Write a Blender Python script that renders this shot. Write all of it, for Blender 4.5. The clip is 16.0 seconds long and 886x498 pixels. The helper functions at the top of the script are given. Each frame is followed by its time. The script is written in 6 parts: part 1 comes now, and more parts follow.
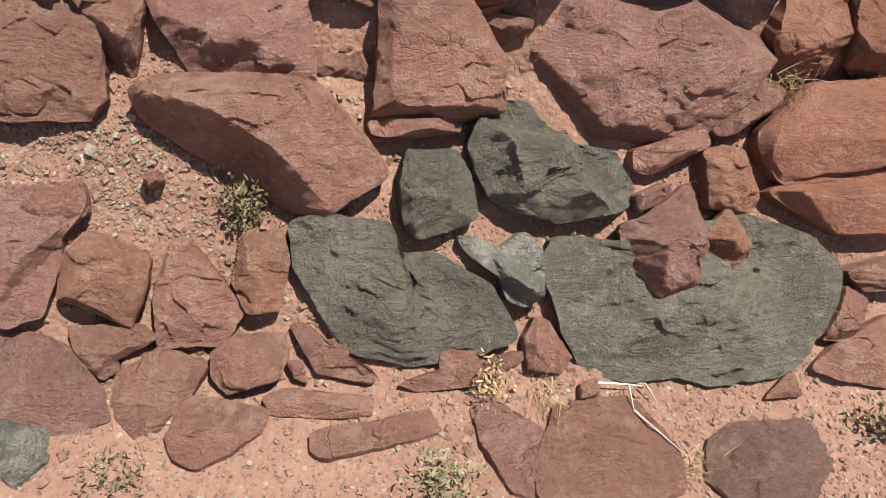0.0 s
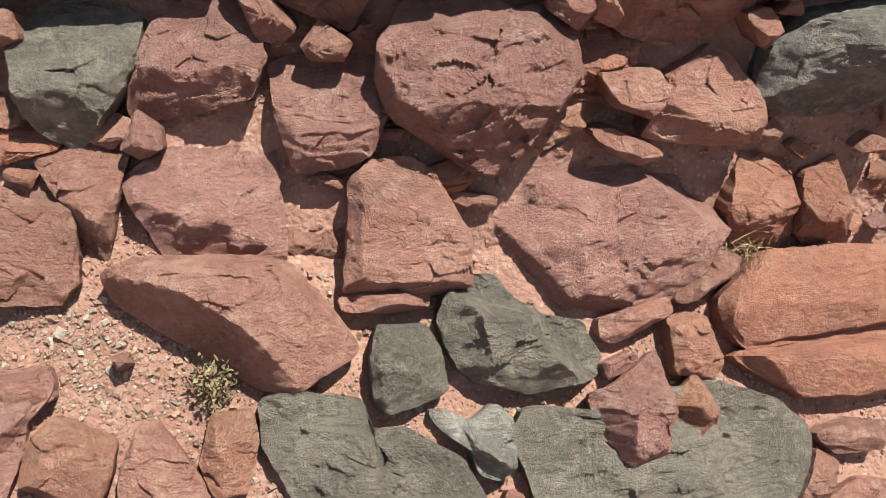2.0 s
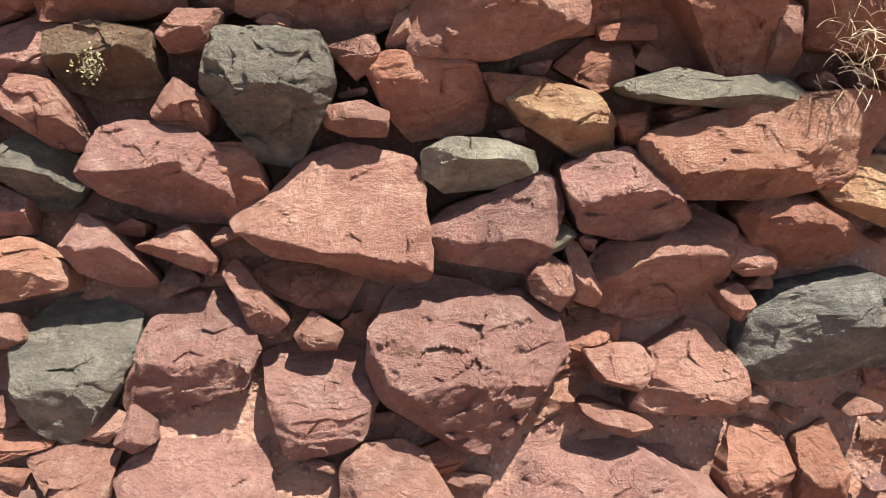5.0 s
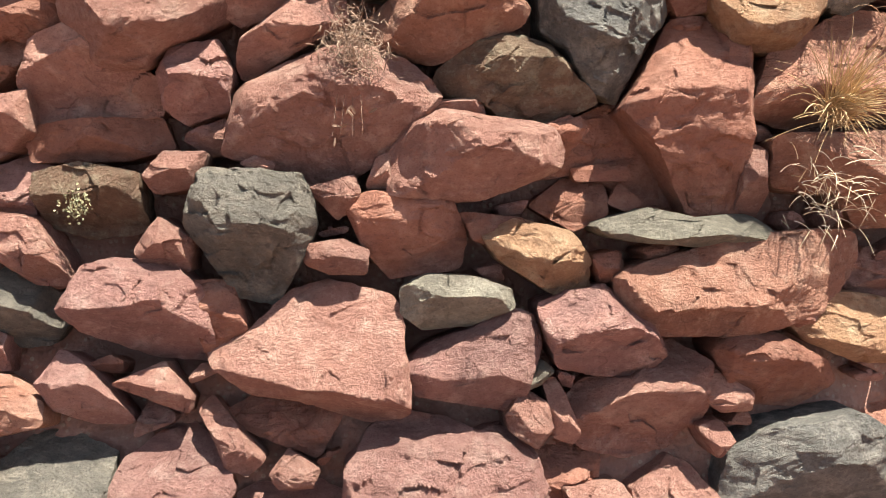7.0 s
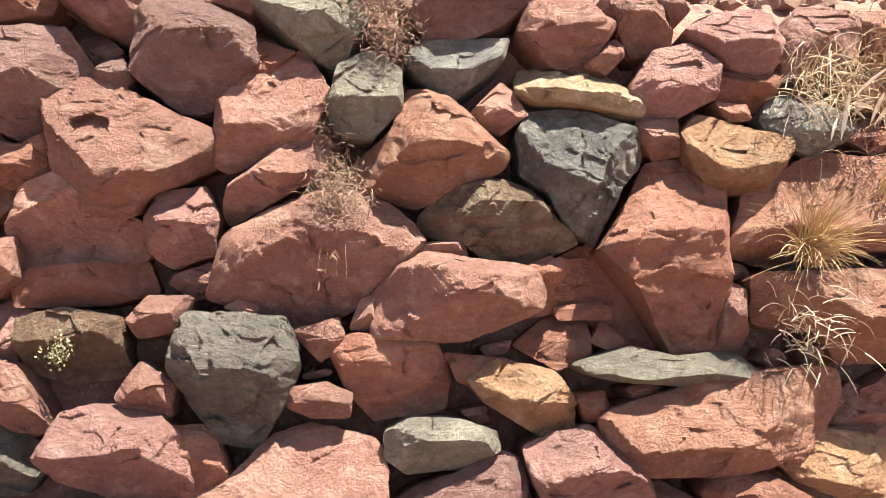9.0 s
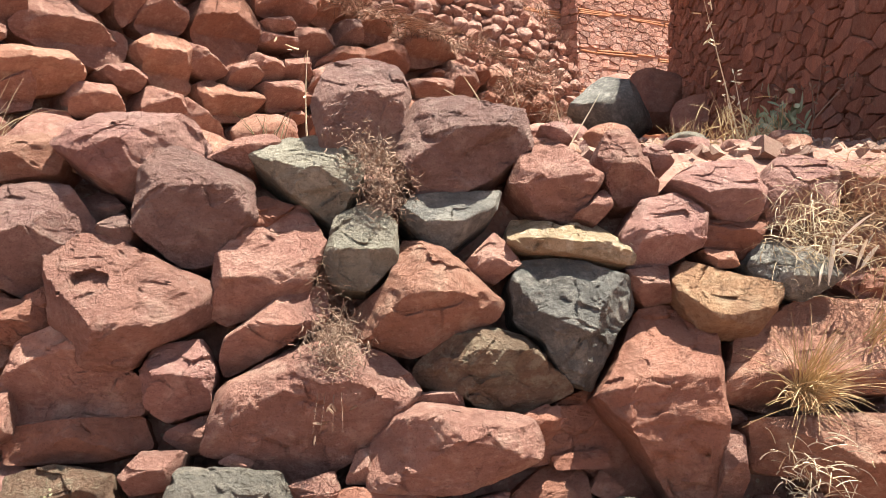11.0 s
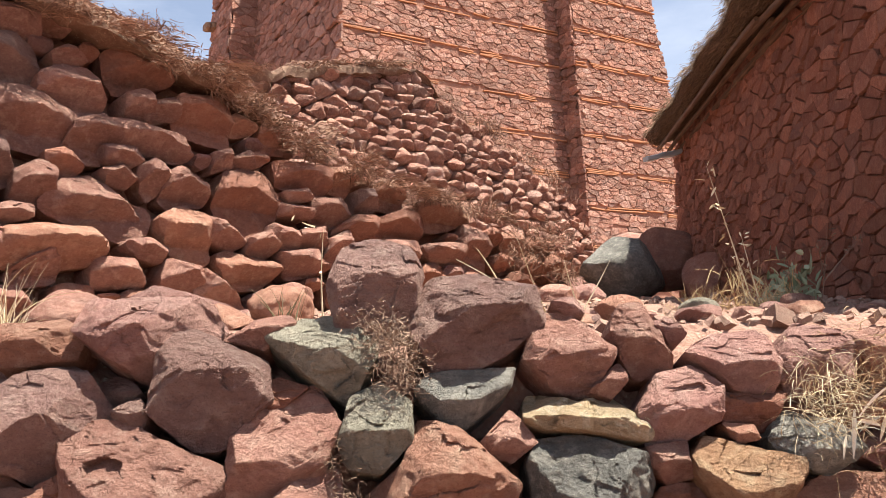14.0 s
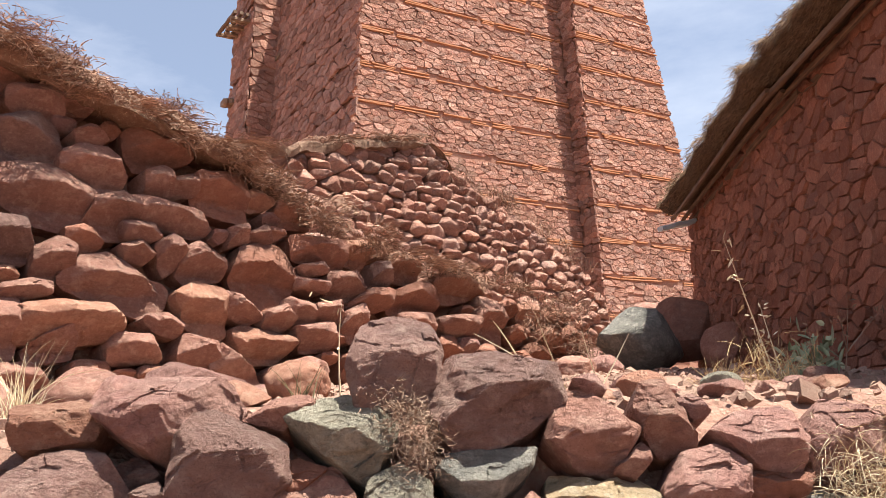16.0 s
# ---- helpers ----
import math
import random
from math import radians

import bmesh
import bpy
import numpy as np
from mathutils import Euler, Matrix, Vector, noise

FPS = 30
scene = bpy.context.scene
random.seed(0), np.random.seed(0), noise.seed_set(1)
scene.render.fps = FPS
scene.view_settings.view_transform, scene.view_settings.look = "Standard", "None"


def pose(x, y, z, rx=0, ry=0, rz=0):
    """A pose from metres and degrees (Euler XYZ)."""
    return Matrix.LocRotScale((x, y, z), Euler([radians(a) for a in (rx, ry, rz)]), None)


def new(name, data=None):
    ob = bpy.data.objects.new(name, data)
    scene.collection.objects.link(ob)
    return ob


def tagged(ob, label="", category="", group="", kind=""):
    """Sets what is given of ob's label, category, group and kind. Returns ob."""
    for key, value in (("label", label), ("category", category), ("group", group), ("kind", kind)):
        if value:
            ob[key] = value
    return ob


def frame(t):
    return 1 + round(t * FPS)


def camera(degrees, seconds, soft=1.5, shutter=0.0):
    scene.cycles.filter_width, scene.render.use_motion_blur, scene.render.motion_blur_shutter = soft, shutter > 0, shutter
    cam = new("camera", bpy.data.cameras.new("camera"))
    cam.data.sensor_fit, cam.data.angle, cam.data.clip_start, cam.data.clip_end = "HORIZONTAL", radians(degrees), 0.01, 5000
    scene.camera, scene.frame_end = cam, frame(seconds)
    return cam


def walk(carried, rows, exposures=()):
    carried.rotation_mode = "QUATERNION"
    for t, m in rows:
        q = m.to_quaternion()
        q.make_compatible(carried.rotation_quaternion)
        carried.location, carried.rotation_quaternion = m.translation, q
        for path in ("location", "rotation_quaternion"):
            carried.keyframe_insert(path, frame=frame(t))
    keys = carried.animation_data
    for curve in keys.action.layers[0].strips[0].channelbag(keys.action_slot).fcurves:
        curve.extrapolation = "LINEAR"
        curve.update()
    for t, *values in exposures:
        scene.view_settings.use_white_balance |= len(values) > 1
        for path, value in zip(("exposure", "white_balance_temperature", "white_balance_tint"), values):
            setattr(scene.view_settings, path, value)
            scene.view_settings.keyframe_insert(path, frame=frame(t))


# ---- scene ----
cam = camera(53.8, 16.0, soft=0.8)
METRES, EYE, TILT, LEAN, TURN = 0.42, 1.5, -50.0, 0.0, 0.0
ROWS = [
    (0.0, 0.0, 0.0, 0.0, 0.0, 0.0, 0.0),
    (0.5, -0.0081, -0.0247, 0.0369, -0.33, 2.61, -0.5),
    (1.0, -0.0162, -0.0398, 0.0807, -0.78, 5.42, -0.4),
    (1.5, -0.0089, -0.0494, 0.1157, -1.25, 7.27, 0.47),
    (2.0, 0.0106, -0.0702, 0.1435, -1.77, 9.31, 1.31),
    (2.5, 0.021, -0.0963, 0.1659, -2.12, 11.83, 2.29),
    (3.0, 0.0259, -0.1315, 0.2024, -2.29, 14.5, 2.5),
    (3.5, 0.0136, -0.1575, 0.2348, -1.57, 18.4, 2.51),
    (4.0, 0.0072, -0.1694, 0.2838, -1.52, 20.21, 2.46),
    (4.5, 0.0153, -0.1813, 0.3064, -1.5, 22.37, 3.16),
    (5.0, 0.0506, -0.2205, 0.3229, -1.35, 24.71, 3.21),
    (7.5, 0.099, -0.3372, 0.4029, -2.26, 34.0, 3.67),
    (8.0, 0.1062, -0.3593, 0.4285, -2.29, 35.88, 3.86),
    (8.5, 0.11, -0.3752, 0.4486, -2.44, 37.9, 4.13),
    (9.0, 0.1115, -0.4025, 0.4603, -2.54, 39.91, 4.42),
    (9.5, 0.1063, -0.4418, 0.4696, -2.6, 41.93, 4.71),
    (10.0, 0.0909, -0.4671, 0.4924, -2.71, 44.04, 4.96),
    (12.5, 0.0957, -0.5888, 0.5375, -1.93, 53.43, 5.44),
    (13.0, 0.1041, -0.6123, 0.5388, -1.6, 55.13, 5.36),
    (13.5, 0.1034, -0.6198, 0.5537, -1.28, 56.84, 5.26),
    (14.0, 0.1011, -0.6303, 0.5563, -0.98, 58.39, 5.14),
    (14.5, 0.1001, -0.6421, 0.5593, -0.55, 59.71, 5.09),
    (15.0, 0.1005, -0.6441, 0.5647, -0.3, 60.83, 4.78),
    (15.5, 0.0961, -0.6511, 0.5765, -0.16, 61.92, 4.65),
    (16.0, 0.0764, -0.662, 0.5811, -0.11, 63.03, 4.58),
]
EXPOSURES = [(0.0, 0.74), (1.0, 0.97), (2.5, 1.18), (5.0, 1.55), (9.0, 1.92), (12.5, 1.64), (16.0, 1.56)]
walk(cam, [(t, pose(0, 0, EYE, TILT, LEAN, TURN) @ pose(METRES * x, METRES * y, METRES * z, 90 + pitch, roll, yaw)) for t, x, y, z, yaw, pitch, roll in ROWS], EXPOSURES)

# ---- daylight: a high sun from the right, behind the viewer, and a clear sky ----
TO_SUN = Vector((0.33, -0.12, 0.94)).normalized()
sun = new("sun", bpy.data.lights.new("sun", "SUN"))
sun.data.energy, sun.data.angle, sun.data.color = 5.0, radians(0.55), (1.0, 0.985, 0.885)
sun.rotation_euler = TO_SUN.to_track_quat("Z", "Y").to_euler()
world = bpy.data.worlds.new("sky")
scene.world = world
world.use_nodes = True
wt = world.node_tree
sky = wt.nodes.new("ShaderNodeTexSky")
sky.sky_type, sky.sun_disc = "NISHITA", False
sky.sun_elevation = math.asin(TO_SUN.z)
sky.sun_rotation = math.atan2(TO_SUN.x, TO_SUN.y)
sky.altitude, sky.air_density, sky.dust_density, sky.ozone_density = 900, 1.0, 2.2, 1.0
wt.nodes["Background"].inputs["Strength"].default_value = 0.057
# thin streaks of high cloud
cloud_at = wt.nodes.new("ShaderNodeMapping")
cloud_at.inputs["Scale"].default_value = (1.0, 1.0, 3.0)
wt.links.new(wt.nodes.new("ShaderNodeTexCoord").outputs["Generated"], cloud_at.inputs["Vector"])
cloud = wt.nodes.new("ShaderNodeTexNoise")
cloud.inputs["Scale"].default_value, cloud.inputs["Detail"].default_value, cloud.inputs["Roughness"].default_value = 3.2, 8.0, 0.6
wt.links.new(cloud_at.outputs[0], cloud.inputs["Vector"])
veil = wt.nodes.new("ShaderNodeMapRange")
veil.inputs[1].default_value, veil.inputs[2].default_value, veil.inputs[3].default_value, veil.inputs[4].default_value = 0.40, 0.72, 0.26, 0.72
wt.links.new(cloud.outputs[0], veil.inputs[0])
over = wt.nodes.new("ShaderNodeMix")
over.data_type = "RGBA"
wt.links.new(veil.outputs[0], over.inputs[0])
wt.links.new(sky.outputs[0], over.inputs[6])
over.inputs[7].default_value = (5.6, 6.1, 7.2, 1)
wt.links.new(over.outputs[2], wt.nodes["Background"].inputs["Color"])


# ---- materials ----
class Nodes:
    """A short way to write a node material."""

    def __init__(self, name):
        self.mat = bpy.data.materials.new(name)
        self.mat.use_nodes = True
        self.tree = self.mat.node_tree
        self.bsdf = self.tree.nodes["Principled BSDF"]

    def add(self, kind, **values):
        n = self.tree.nodes.new("ShaderNode" + kind)
        for key, value in values.items():
            if key in ("operation", "blend_type", "data_type", "feature", "noise_dimensions", "interpolation_type", "wave_type", "bands_direction"):
                if key == "operation":
                    n.operation = value
                elif key == "blend_type":
                    n.blend_type = value
                elif key == "data_type":
                    n.data_type = value
                elif key == "feature":
                    n.feature = value
                elif key == "wave_type":
                    n.wave_type = value
                elif key == "bands_direction":
                    n.bands_direction = value
            else:
                slot = n.inputs[int(key[1:])] if key[0] == "i" and key[1:].isdigit() else n.inputs[key.replace("_", " ")]
                if isinstance(value, bpy.types.NodeSocket):
                    self.tree.links.new(value, slot)
                else:
                    slot.default_value = value
        return n

    def math(self, op, a, b=0.0, c=0.0):
        return self.add("Math", operation=op, i0=a, i1=b, i2=c).outputs[0]

    def span(self, x, lo, hi, to_lo=0.0, to_hi=1.0):
        n = self.add("MapRange", i0=x, i1=lo, i2=hi, i3=to_lo, i4=to_hi)
        n.clamp = True
        return n.outputs[0]

    def mix(self, f, a, b, blend="MIX"):
        n = self.add("Mix", data_type="RGBA", blend_type=blend)
        for slot, value in ((n.inputs[0], f), (n.inputs[6], a), (n.inputs[7], b)):
            if isinstance(value, bpy.types.NodeSocket):
                self.tree.links.new(value, slot)
            else:
                slot.default_value = value if isinstance(value, float) else (*value[:3], 1)
        return n.outputs[2]

    def noise(self, co, scale, detail=4.0, rough=0.55, distort=0.0):
        return self.add("TexNoise", Vector=co, Scale=scale, Detail=detail, Roughness=rough, Distortion=distort).outputs[0]

    def finish(self, colour, rough, height=None, strength=0.6, distance=0.01, gloss=0.12):
        for slot, value in (("Base Color", colour), ("Roughness", rough), ("Specular IOR Level", gloss)):
            if isinstance(value, bpy.types.NodeSocket):
                self.tree.links.new(value, self.bsdf.inputs[slot])
            else:
                self.bsdf.inputs[slot].default_value = value if isinstance(value, float) else (*value, 1)
        if height is not None:
            b = self.add("Bump", Strength=strength, Distance=distance, Height=height)
            self.tree.links.new(b.outputs[0], self.bsdf.inputs["Normal"])
        return self.mat


def rock(name, main, second, dust, cracks=1.0, grain=1.0, scale=1.0, island=False, vary=0.0):
    """Weathered stone: broad colour changes, bedding streaks, specks, dust, flaked relief and broken cracks."""
    n = Nodes(name)
    info = n.add("NewGeometry").outputs["Random Per Island"] if island else n.add("ObjectInfo").outputs["Random"]
    shift = n.add("CombineXYZ", X=n.math("MULTIPLY", info, 37.0), Y=n.math("MULTIPLY", info, 91.0), Z=n.math("MULTIPLY", info, 53.0)).outputs[0]
    co = n.add("VectorMath", operation="ADD", i0=n.add("TexCoord").outputs["Object"], i1=shift).outputs[0]
    co = n.add("VectorMath", operation="MULTIPLY", i0=co, i1=(scale, scale, scale)).outputs[0]
    broad = n.noise(co, 5.5, 6.0, 0.62, 0.6)
    patch = n.noise(co, 17.0, 7.0, 0.65, 0.3)
    fine = n.noise(co, 55.0, 8.0, 0.72)
    speck = n.noise(co, 210.0, 3.0, 0.7)
    bed = n.noise(n.add("VectorMath", operation="MULTIPLY", i0=co, i1=(1.0, 4.0, 2.0)).outputs[0], 8.0, 6.0, 0.65, 1.2)
    flake = n.add("TexNoise", Vector=co, Scale=8.0, Detail=9.0, Roughness=0.62, Distortion=0.35)
    flake.noise_type = "RIDGED_MULTIFRACTAL"
    flake = flake.outputs[0]
    col = n.mix(n.span(broad, 0.38, 0.62), main, second)
    stain = n.noise(co, 3.1, 5.0, 0.6, 0.8)
    col = n.mix(n.math("MULTIPLY", n.span(stain, 0.53, 0.68), 0.4), col, [0.62 * (0.55 * c + 0.45 * sum(second) / 3) for c in second])
    col = n.mix(n.math("MULTIPLY", n.span(stain, 0.46, 0.34), 0.35), col, [min(0.9, 1.12 * c) for c in dust])
    col = n.mix(n.math("MULTIPLY", n.span(patch, 0.52, 0.66), 0.75), col, dust)
    col = n.mix(n.math("MULTIPLY", n.span(bed, 0.52, 0.68), 0.4), col, [c * 0.62 for c in second])
    col = n.mix(n.math("MULTIPLY", n.span(fine, 0.53, 0.68), 0.5), col, [min(0.9, c * 1.12) for c in dust])
    col = n.mix(n.math("MULTIPLY", n.span(fine, 0.47, 0.34), 0.4), col, [c * 0.55 for c in second])
    col = n.mix(n.math("MULTIPLY", n.span(speck, 0.55, 0.68), 0.4), col, [c * 0.4 for c in second])
    tone = n.span(info, 0.0, 1.0, 0.86 - 0.14 * vary, 1.16 + 0.24 * vary)
    if vary:
        grey = n.math("FRACT", n.math("MULTIPLY", info, 17.3))
        col = n.mix(n.span(grey, 0.55, 1.0, 0.0, 0.26 * vary), col, [0.55 * c + 0.45 * sum(dust) / 3 for c in dust])
    col = n.mix(1.0, col, n.add("CombineXYZ", X=tone, Y=tone, Z=tone).outputs[0], "MULTIPLY")
    warp = n.add("VectorMath", operation="ADD", i0=co, i1=n.add("VectorMath", operation="SCALE", i0=n.add("TexNoise", Vector=co, Scale=9.0, Detail=5.0).outputs[1], Scale=0.2).outputs[0]).outputs[0]
    edge = n.add("TexVoronoi", feature="DISTANCE_TO_EDGE", Vector=warp, Scale=5.5).outputs["Distance"]
    crack = n.math("MULTIPLY", n.span(edge, 0.0, 0.016, 1.0, 0.0), n.span(broad, 0.5, 0.62, 0.0, cracks * 0.8))
    col = n.mix(n.math("MULTIPLY", crack, 0.4), col, [c * 0.3 for c in main])
    pits = n.span(n.noise(co, 150.0, 6.0, 0.75), 0.3, 0.7)
    h = n.math("ADD", n.math("MULTIPLY", flake, 0.34 * grain), n.math("MULTIPLY", patch, 0.80 * grain))
    h = n.math("ADD", h, n.math("MULTIPLY", bed, 0.30))
    h = n.math("ADD", h, n.math("MULTIPLY", fine, 0.75 * grain))
    h = n.math("ADD", h, n.math("MULTIPLY", pits, 0.26 * grain))
    h = n.math("SUBTRACT", h, n.math("MULTIPLY", crack, 0.35))
    return n.finish(col, n.span(fine, 0.3, 0.7, 0.8, 0.97), h, 1.0, 0.030 / scale)


RED = rock("red_sandstone", (0.43, 0.220, 0.165), (0.365, 0.182, 0.140), (0.54, 0.338, 0.260))
PINK = rock("pink_sandstone", (0.47, 0.248, 0.203), (0.39, 0.197, 0.164), (0.56, 0.352, 0.288), 1.3, 1.3)
ORANGE = rock("orange_sandstone", (0.46, 0.230, 0.160), (0.40, 0.190, 0.128), (0.56, 0.350, 0.250))
RUST = rock("rust_sandstone", (0.34, 0.155, 0.105), (0.30, 0.135, 0.095), (0.40, 0.215, 0.155), 0.5, 0.6)
PLUM = rock("plum_stone", (0.375, 0.220, 0.180), (0.298, 0.168, 0.140), (0.47, 0.318, 0.260), 0.8, 1.4)
GREEN = rock("grey_green_stone", (0.285, 0.250, 0.204), (0.195, 0.172, 0.142), (0.400, 0.342, 0.270), 0.8, 1.3)
SLATE = rock("blue_grey_stone", (0.310, 0.287, 0.252), (0.190, 0.175, 0.155), (0.500, 0.450, 0.380), 0.9, 1.4)
OLIVE = rock("pale_olive_stone", (0.345, 0.305, 0.232), (0.245, 0.212, 0.165), (0.460, 0.400, 0.310), 0.7, 1.2)
OCHRE = rock("ochre_stone", (0.51, 0.295, 0.170), (0.43, 0.230, 0.135), (0.62, 0.440, 0.280), 1.0, 1.2)
YELLOW = rock("yellow_stone", (0.70, 0.545, 0.345), (0.60, 0.410, 0.250), (0.82, 0.710, 0.530), 0.8, 1.5)
MOSS = rock("lichen_brown_stone", (0.275, 0.168, 0.112), (0.205, 0.128, 0.086), (0.380, 0.325, 0.225), 0.7, 1.4)
LABELS = {
    RED: "red sandstone block", PINK: "pinkish red cracked sandstone block", ORANGE: "orange-red smooth sandstone block", RUST: "rust-brown flat-faced stone",
    PLUM: "plum-brown rough boulder", GREEN: "grey-green weathered stone", SLATE: "blue-grey slaty stone", OLIVE: "pale olive-grey stone",
    OCHRE: "ochre-orange flaking stone", YELLOW: "pale yellow crumbling stone", MOSS: "brown stone with pale green lichen",
}


def earth(name, a, b, pale):
    n = Nodes(name)
    co = n.add("TexCoord").outputs["Object"]
    broad, mid, fine = n.noise(co, 2.2, 4.0), n.noise(co, 24.0, 8.0, 0.7), n.noise(co, 160.0, 4.0, 0.7)
    bits = n.add("TexVoronoi", Vector=co, Scale=75.0)
    col = n.mix(n.span(broad, 0.38, 0.62), a, b)
    col = n.mix(n.math("MULTIPLY", n.span(mid, 0.48, 0.7), 0.7), col, pale)
    grit = n.mix(n.span(n.add("SeparateXYZ", i0=bits.outputs["Color"]).outputs[0], 0.3, 0.9), [c * 0.75 for c in a], (0.42, 0.36, 0.27))
    col = n.mix(n.math("MULTIPLY", n.span(bits.outputs["Distance"], 0.25, 0.42, 0.7, 0.0), n.span(mid, 0.42, 0.6)), col, grit)
    h = n.math("ADD", n.math("MULTIPLY", mid, 1.2), n.math("MULTIPLY", fine, 0.35))
    h = n.math("SUBTRACT", h, n.math("MULTIPLY", bits.outputs["Distance"], 0.5))
    return n.finish(col, 0.95, h, 0.8, 0.012, 0.1)


SOIL = earth("red_earth", (0.295, 0.165, 0.124), (0.240, 0.130, 0.098), (0.355, 0.225, 0.172))


# ---- geometry helpers ----
from mathutils.bvhtree import BVHTree


def mesh_object(name, verts, faces, material, parent=None, label="", smooth=None):
    me = bpy.data.meshes.new(name)
    me.from_pydata(verts, [], faces)
    me.update()
    me.materials.append(material)
    if smooth is not None:
        me.shade_smooth()
        if smooth < 180:
            me.set_sharp_from_angle(angle=radians(smooth))
    ob = new(name, me)
    if parent is not None:
        ob.parent = parent
    if label:
        ob["label"] = label
    return ob


def fbm(x, y, z):
    return noise.noise((x, y, z)) + 0.5 * noise.noise((2.1 * x, 2.1 * y, 2.1 * z + 7)) + 0.25 * noise.noise((4.3 * x, 4.3 * y, 4.3 * z + 3))


def stone_shape(corners, rng, out=0.04, up=0.22, under=0.5, ridge=-0.1, tilt=0.0, rough=1.0, flat=0, back=0.12, nt=64, nr=15, blunt=1, floor=-0.05, notch=None):
    """A quarried or field stone whose outline has these corners: a faceted, weathered front that stands out by `out`,
    turns up above its ridge and under below it, and sides that run back into the wall."""
    p = np.asarray(corners, float)
    size = float(np.ptp(p, axis=0).min())
    reach = float(np.ptp(p, axis=0).max()) / 2
    ang = np.arange(nt) * 2 * math.pi / nt
    ray = np.stack([np.cos(ang), np.sin(ang)], 1)
    rad = np.zeros(nt)
    for a, b in zip(p, np.roll(p, -1, axis=0)):
        e = b - a
        den = ray[:, 0] * e[1] - ray[:, 1] * e[0]
        den = np.where(np.abs(den) < 1e-9, 1e-9, den)
        s = (a[0] * e[1] - a[1] * e[0]) / den
        w = (a[0] * ray[:, 1] - a[1] * ray[:, 0]) / den
        ok = (s > 0) & (w >= -1e-6) & (w <= 1 + 1e-6)
        rad = np.where(ok & (s > rad), s, rad)
    rad[rad < 0.003] = 0.3 * reach
    for _ in range(blunt):
        rad = 0.25 * np.roll(rad, 1) + 0.5 * rad + 0.25 * np.roll(rad, -1)
    off = rng.uniform(-50, 50, 3)
    rough_edge = np.array([0.030 * fbm(c * 2.2 + off[0], d * 2.2, off[1]) + 0.022 * fbm(c * 7 + off[1], d * 7, off[2]) for c, d in ray])
    rad *= 1.015 + (0.4 if flat else 1.0) * rough_edge
    ct, st = math.cos(radians(tilt)), math.sin(radians(tilt))
    half = size / 2
    # planes broken off across the front, and one bevel along each side of the outline
    facets = []
    for _ in range(2 if flat else 6):
        f = rng.uniform(0, 2 * math.pi)
        facets.append((math.cos(f), math.sin(f), rng.uniform(0.15, 0.7), rng.uniform(0.05, 0.7) * half * 1.15))
    bevels = []
    turn = 1.0 if float((p[:, 0] * np.roll(p[:, 1], -1) - p[:, 1] * np.roll(p[:, 0], -1)).sum()) > 0 else -1.0
    for a, b in zip(p, np.roll(p, -1, axis=0)):
        e = (b - a) / max(1e-6, float(np.hypot(*(b - a))))
        nx, ny = e[1] * turn, -e[0] * turn
        if nx * a[0] + ny * a[1] > 0:
            bevels.append((nx, ny, nx * a[0] + ny * a[1], rng.uniform(1.6, 4.0) if flat else rng.uniform(0.8, 2.6), out * rng.uniform(0.1, 0.55)))
    face_x, face_y = rng.uniform(-0.12, 0.12, 2) * (0.5 if flat else 1.0)
    bed = rng.uniform(-0.5, 0.5)
    cb, sb = math.cos(bed), math.sin(bed)
    k = min(1.0, size / 0.12)
    rings = [(j / nr) ** 0.85 for j in range(1, nr + 1)]
    verts = []

    def ledges(w, steps):
        """A slope broken into flat treads with short rises, like spalled rock."""
        w *= steps
        low = math.floor(w)
        return (low + min(1.0, (w - low) / 0.16)) / steps

    def height(x, y, rho):
        wx = x + k * (0.007 * noise.noise((x * 13, y * 13, off[0])) + 0.0025 * noise.noise((x * 45, y * 45, off[2])))
        wy = y + k * (0.007 * noise.noise((x * 13, y * 13, off[1])) + 0.0025 * noise.noise((x * 45, y * 45, off[0])))
        t = -wx * st + wy * ct
        h = out + face_x * wx + face_y * wy
        if t > ridge * half:
            h = min(h, out - up * (t - ridge * half) + 0.002)
        else:
            h = min(h, max(out + under * (t - ridge * half), floor))
        for fx, fy, slope, q in facets:
            d = fx * wx + fy * wy - q
            if d > 0:
                h = min(h, max(out - slope * d, floor))
        for nx, ny, q, slope, rim in bevels:
            d = q - nx * wx - ny * wy
            if d < 0.06:
                h = min(h, max(rim + slope * d, floor))
        along, across = wx * cb + wy * sb, wy * cb - wx * sb
        r = 0.005 * fbm(x * 8 + off[0], y * 8 + off[1], off[2]) + 0.0022 * fbm(x * 40 + off[1], y * 40 + off[2], off[0])
        r += 0.016 * (ledges(fbm(along * 4.5 + off[1], across * 8.5 + off[0], off[2]), 3.5) - 0.3 * fbm(along * 4.5 + off[1], across * 8.5 + off[0], off[2]))
        r += 0.0022 * ledges(fbm(along * 15 + off[2], across * 26 + off[1], off[0]), 3.0)
        g = 14.0
        _, near = noise.voronoi((wx * g + off[0], wy * g * 1.5 + off[1], off[2]))
        q = near[0]
        c = noise.cell_vector((q.x * 91.7, q.y * 57.3, q.z * 33.1))
        r += 0.004 * (c[0] - 0.5) + 0.30 * ((c[1] - 0.5) * (wx * g + off[0] - q.x) + (c[2] - 0.5) * (wy * g * 1.5 + off[1] - q.y)) / g
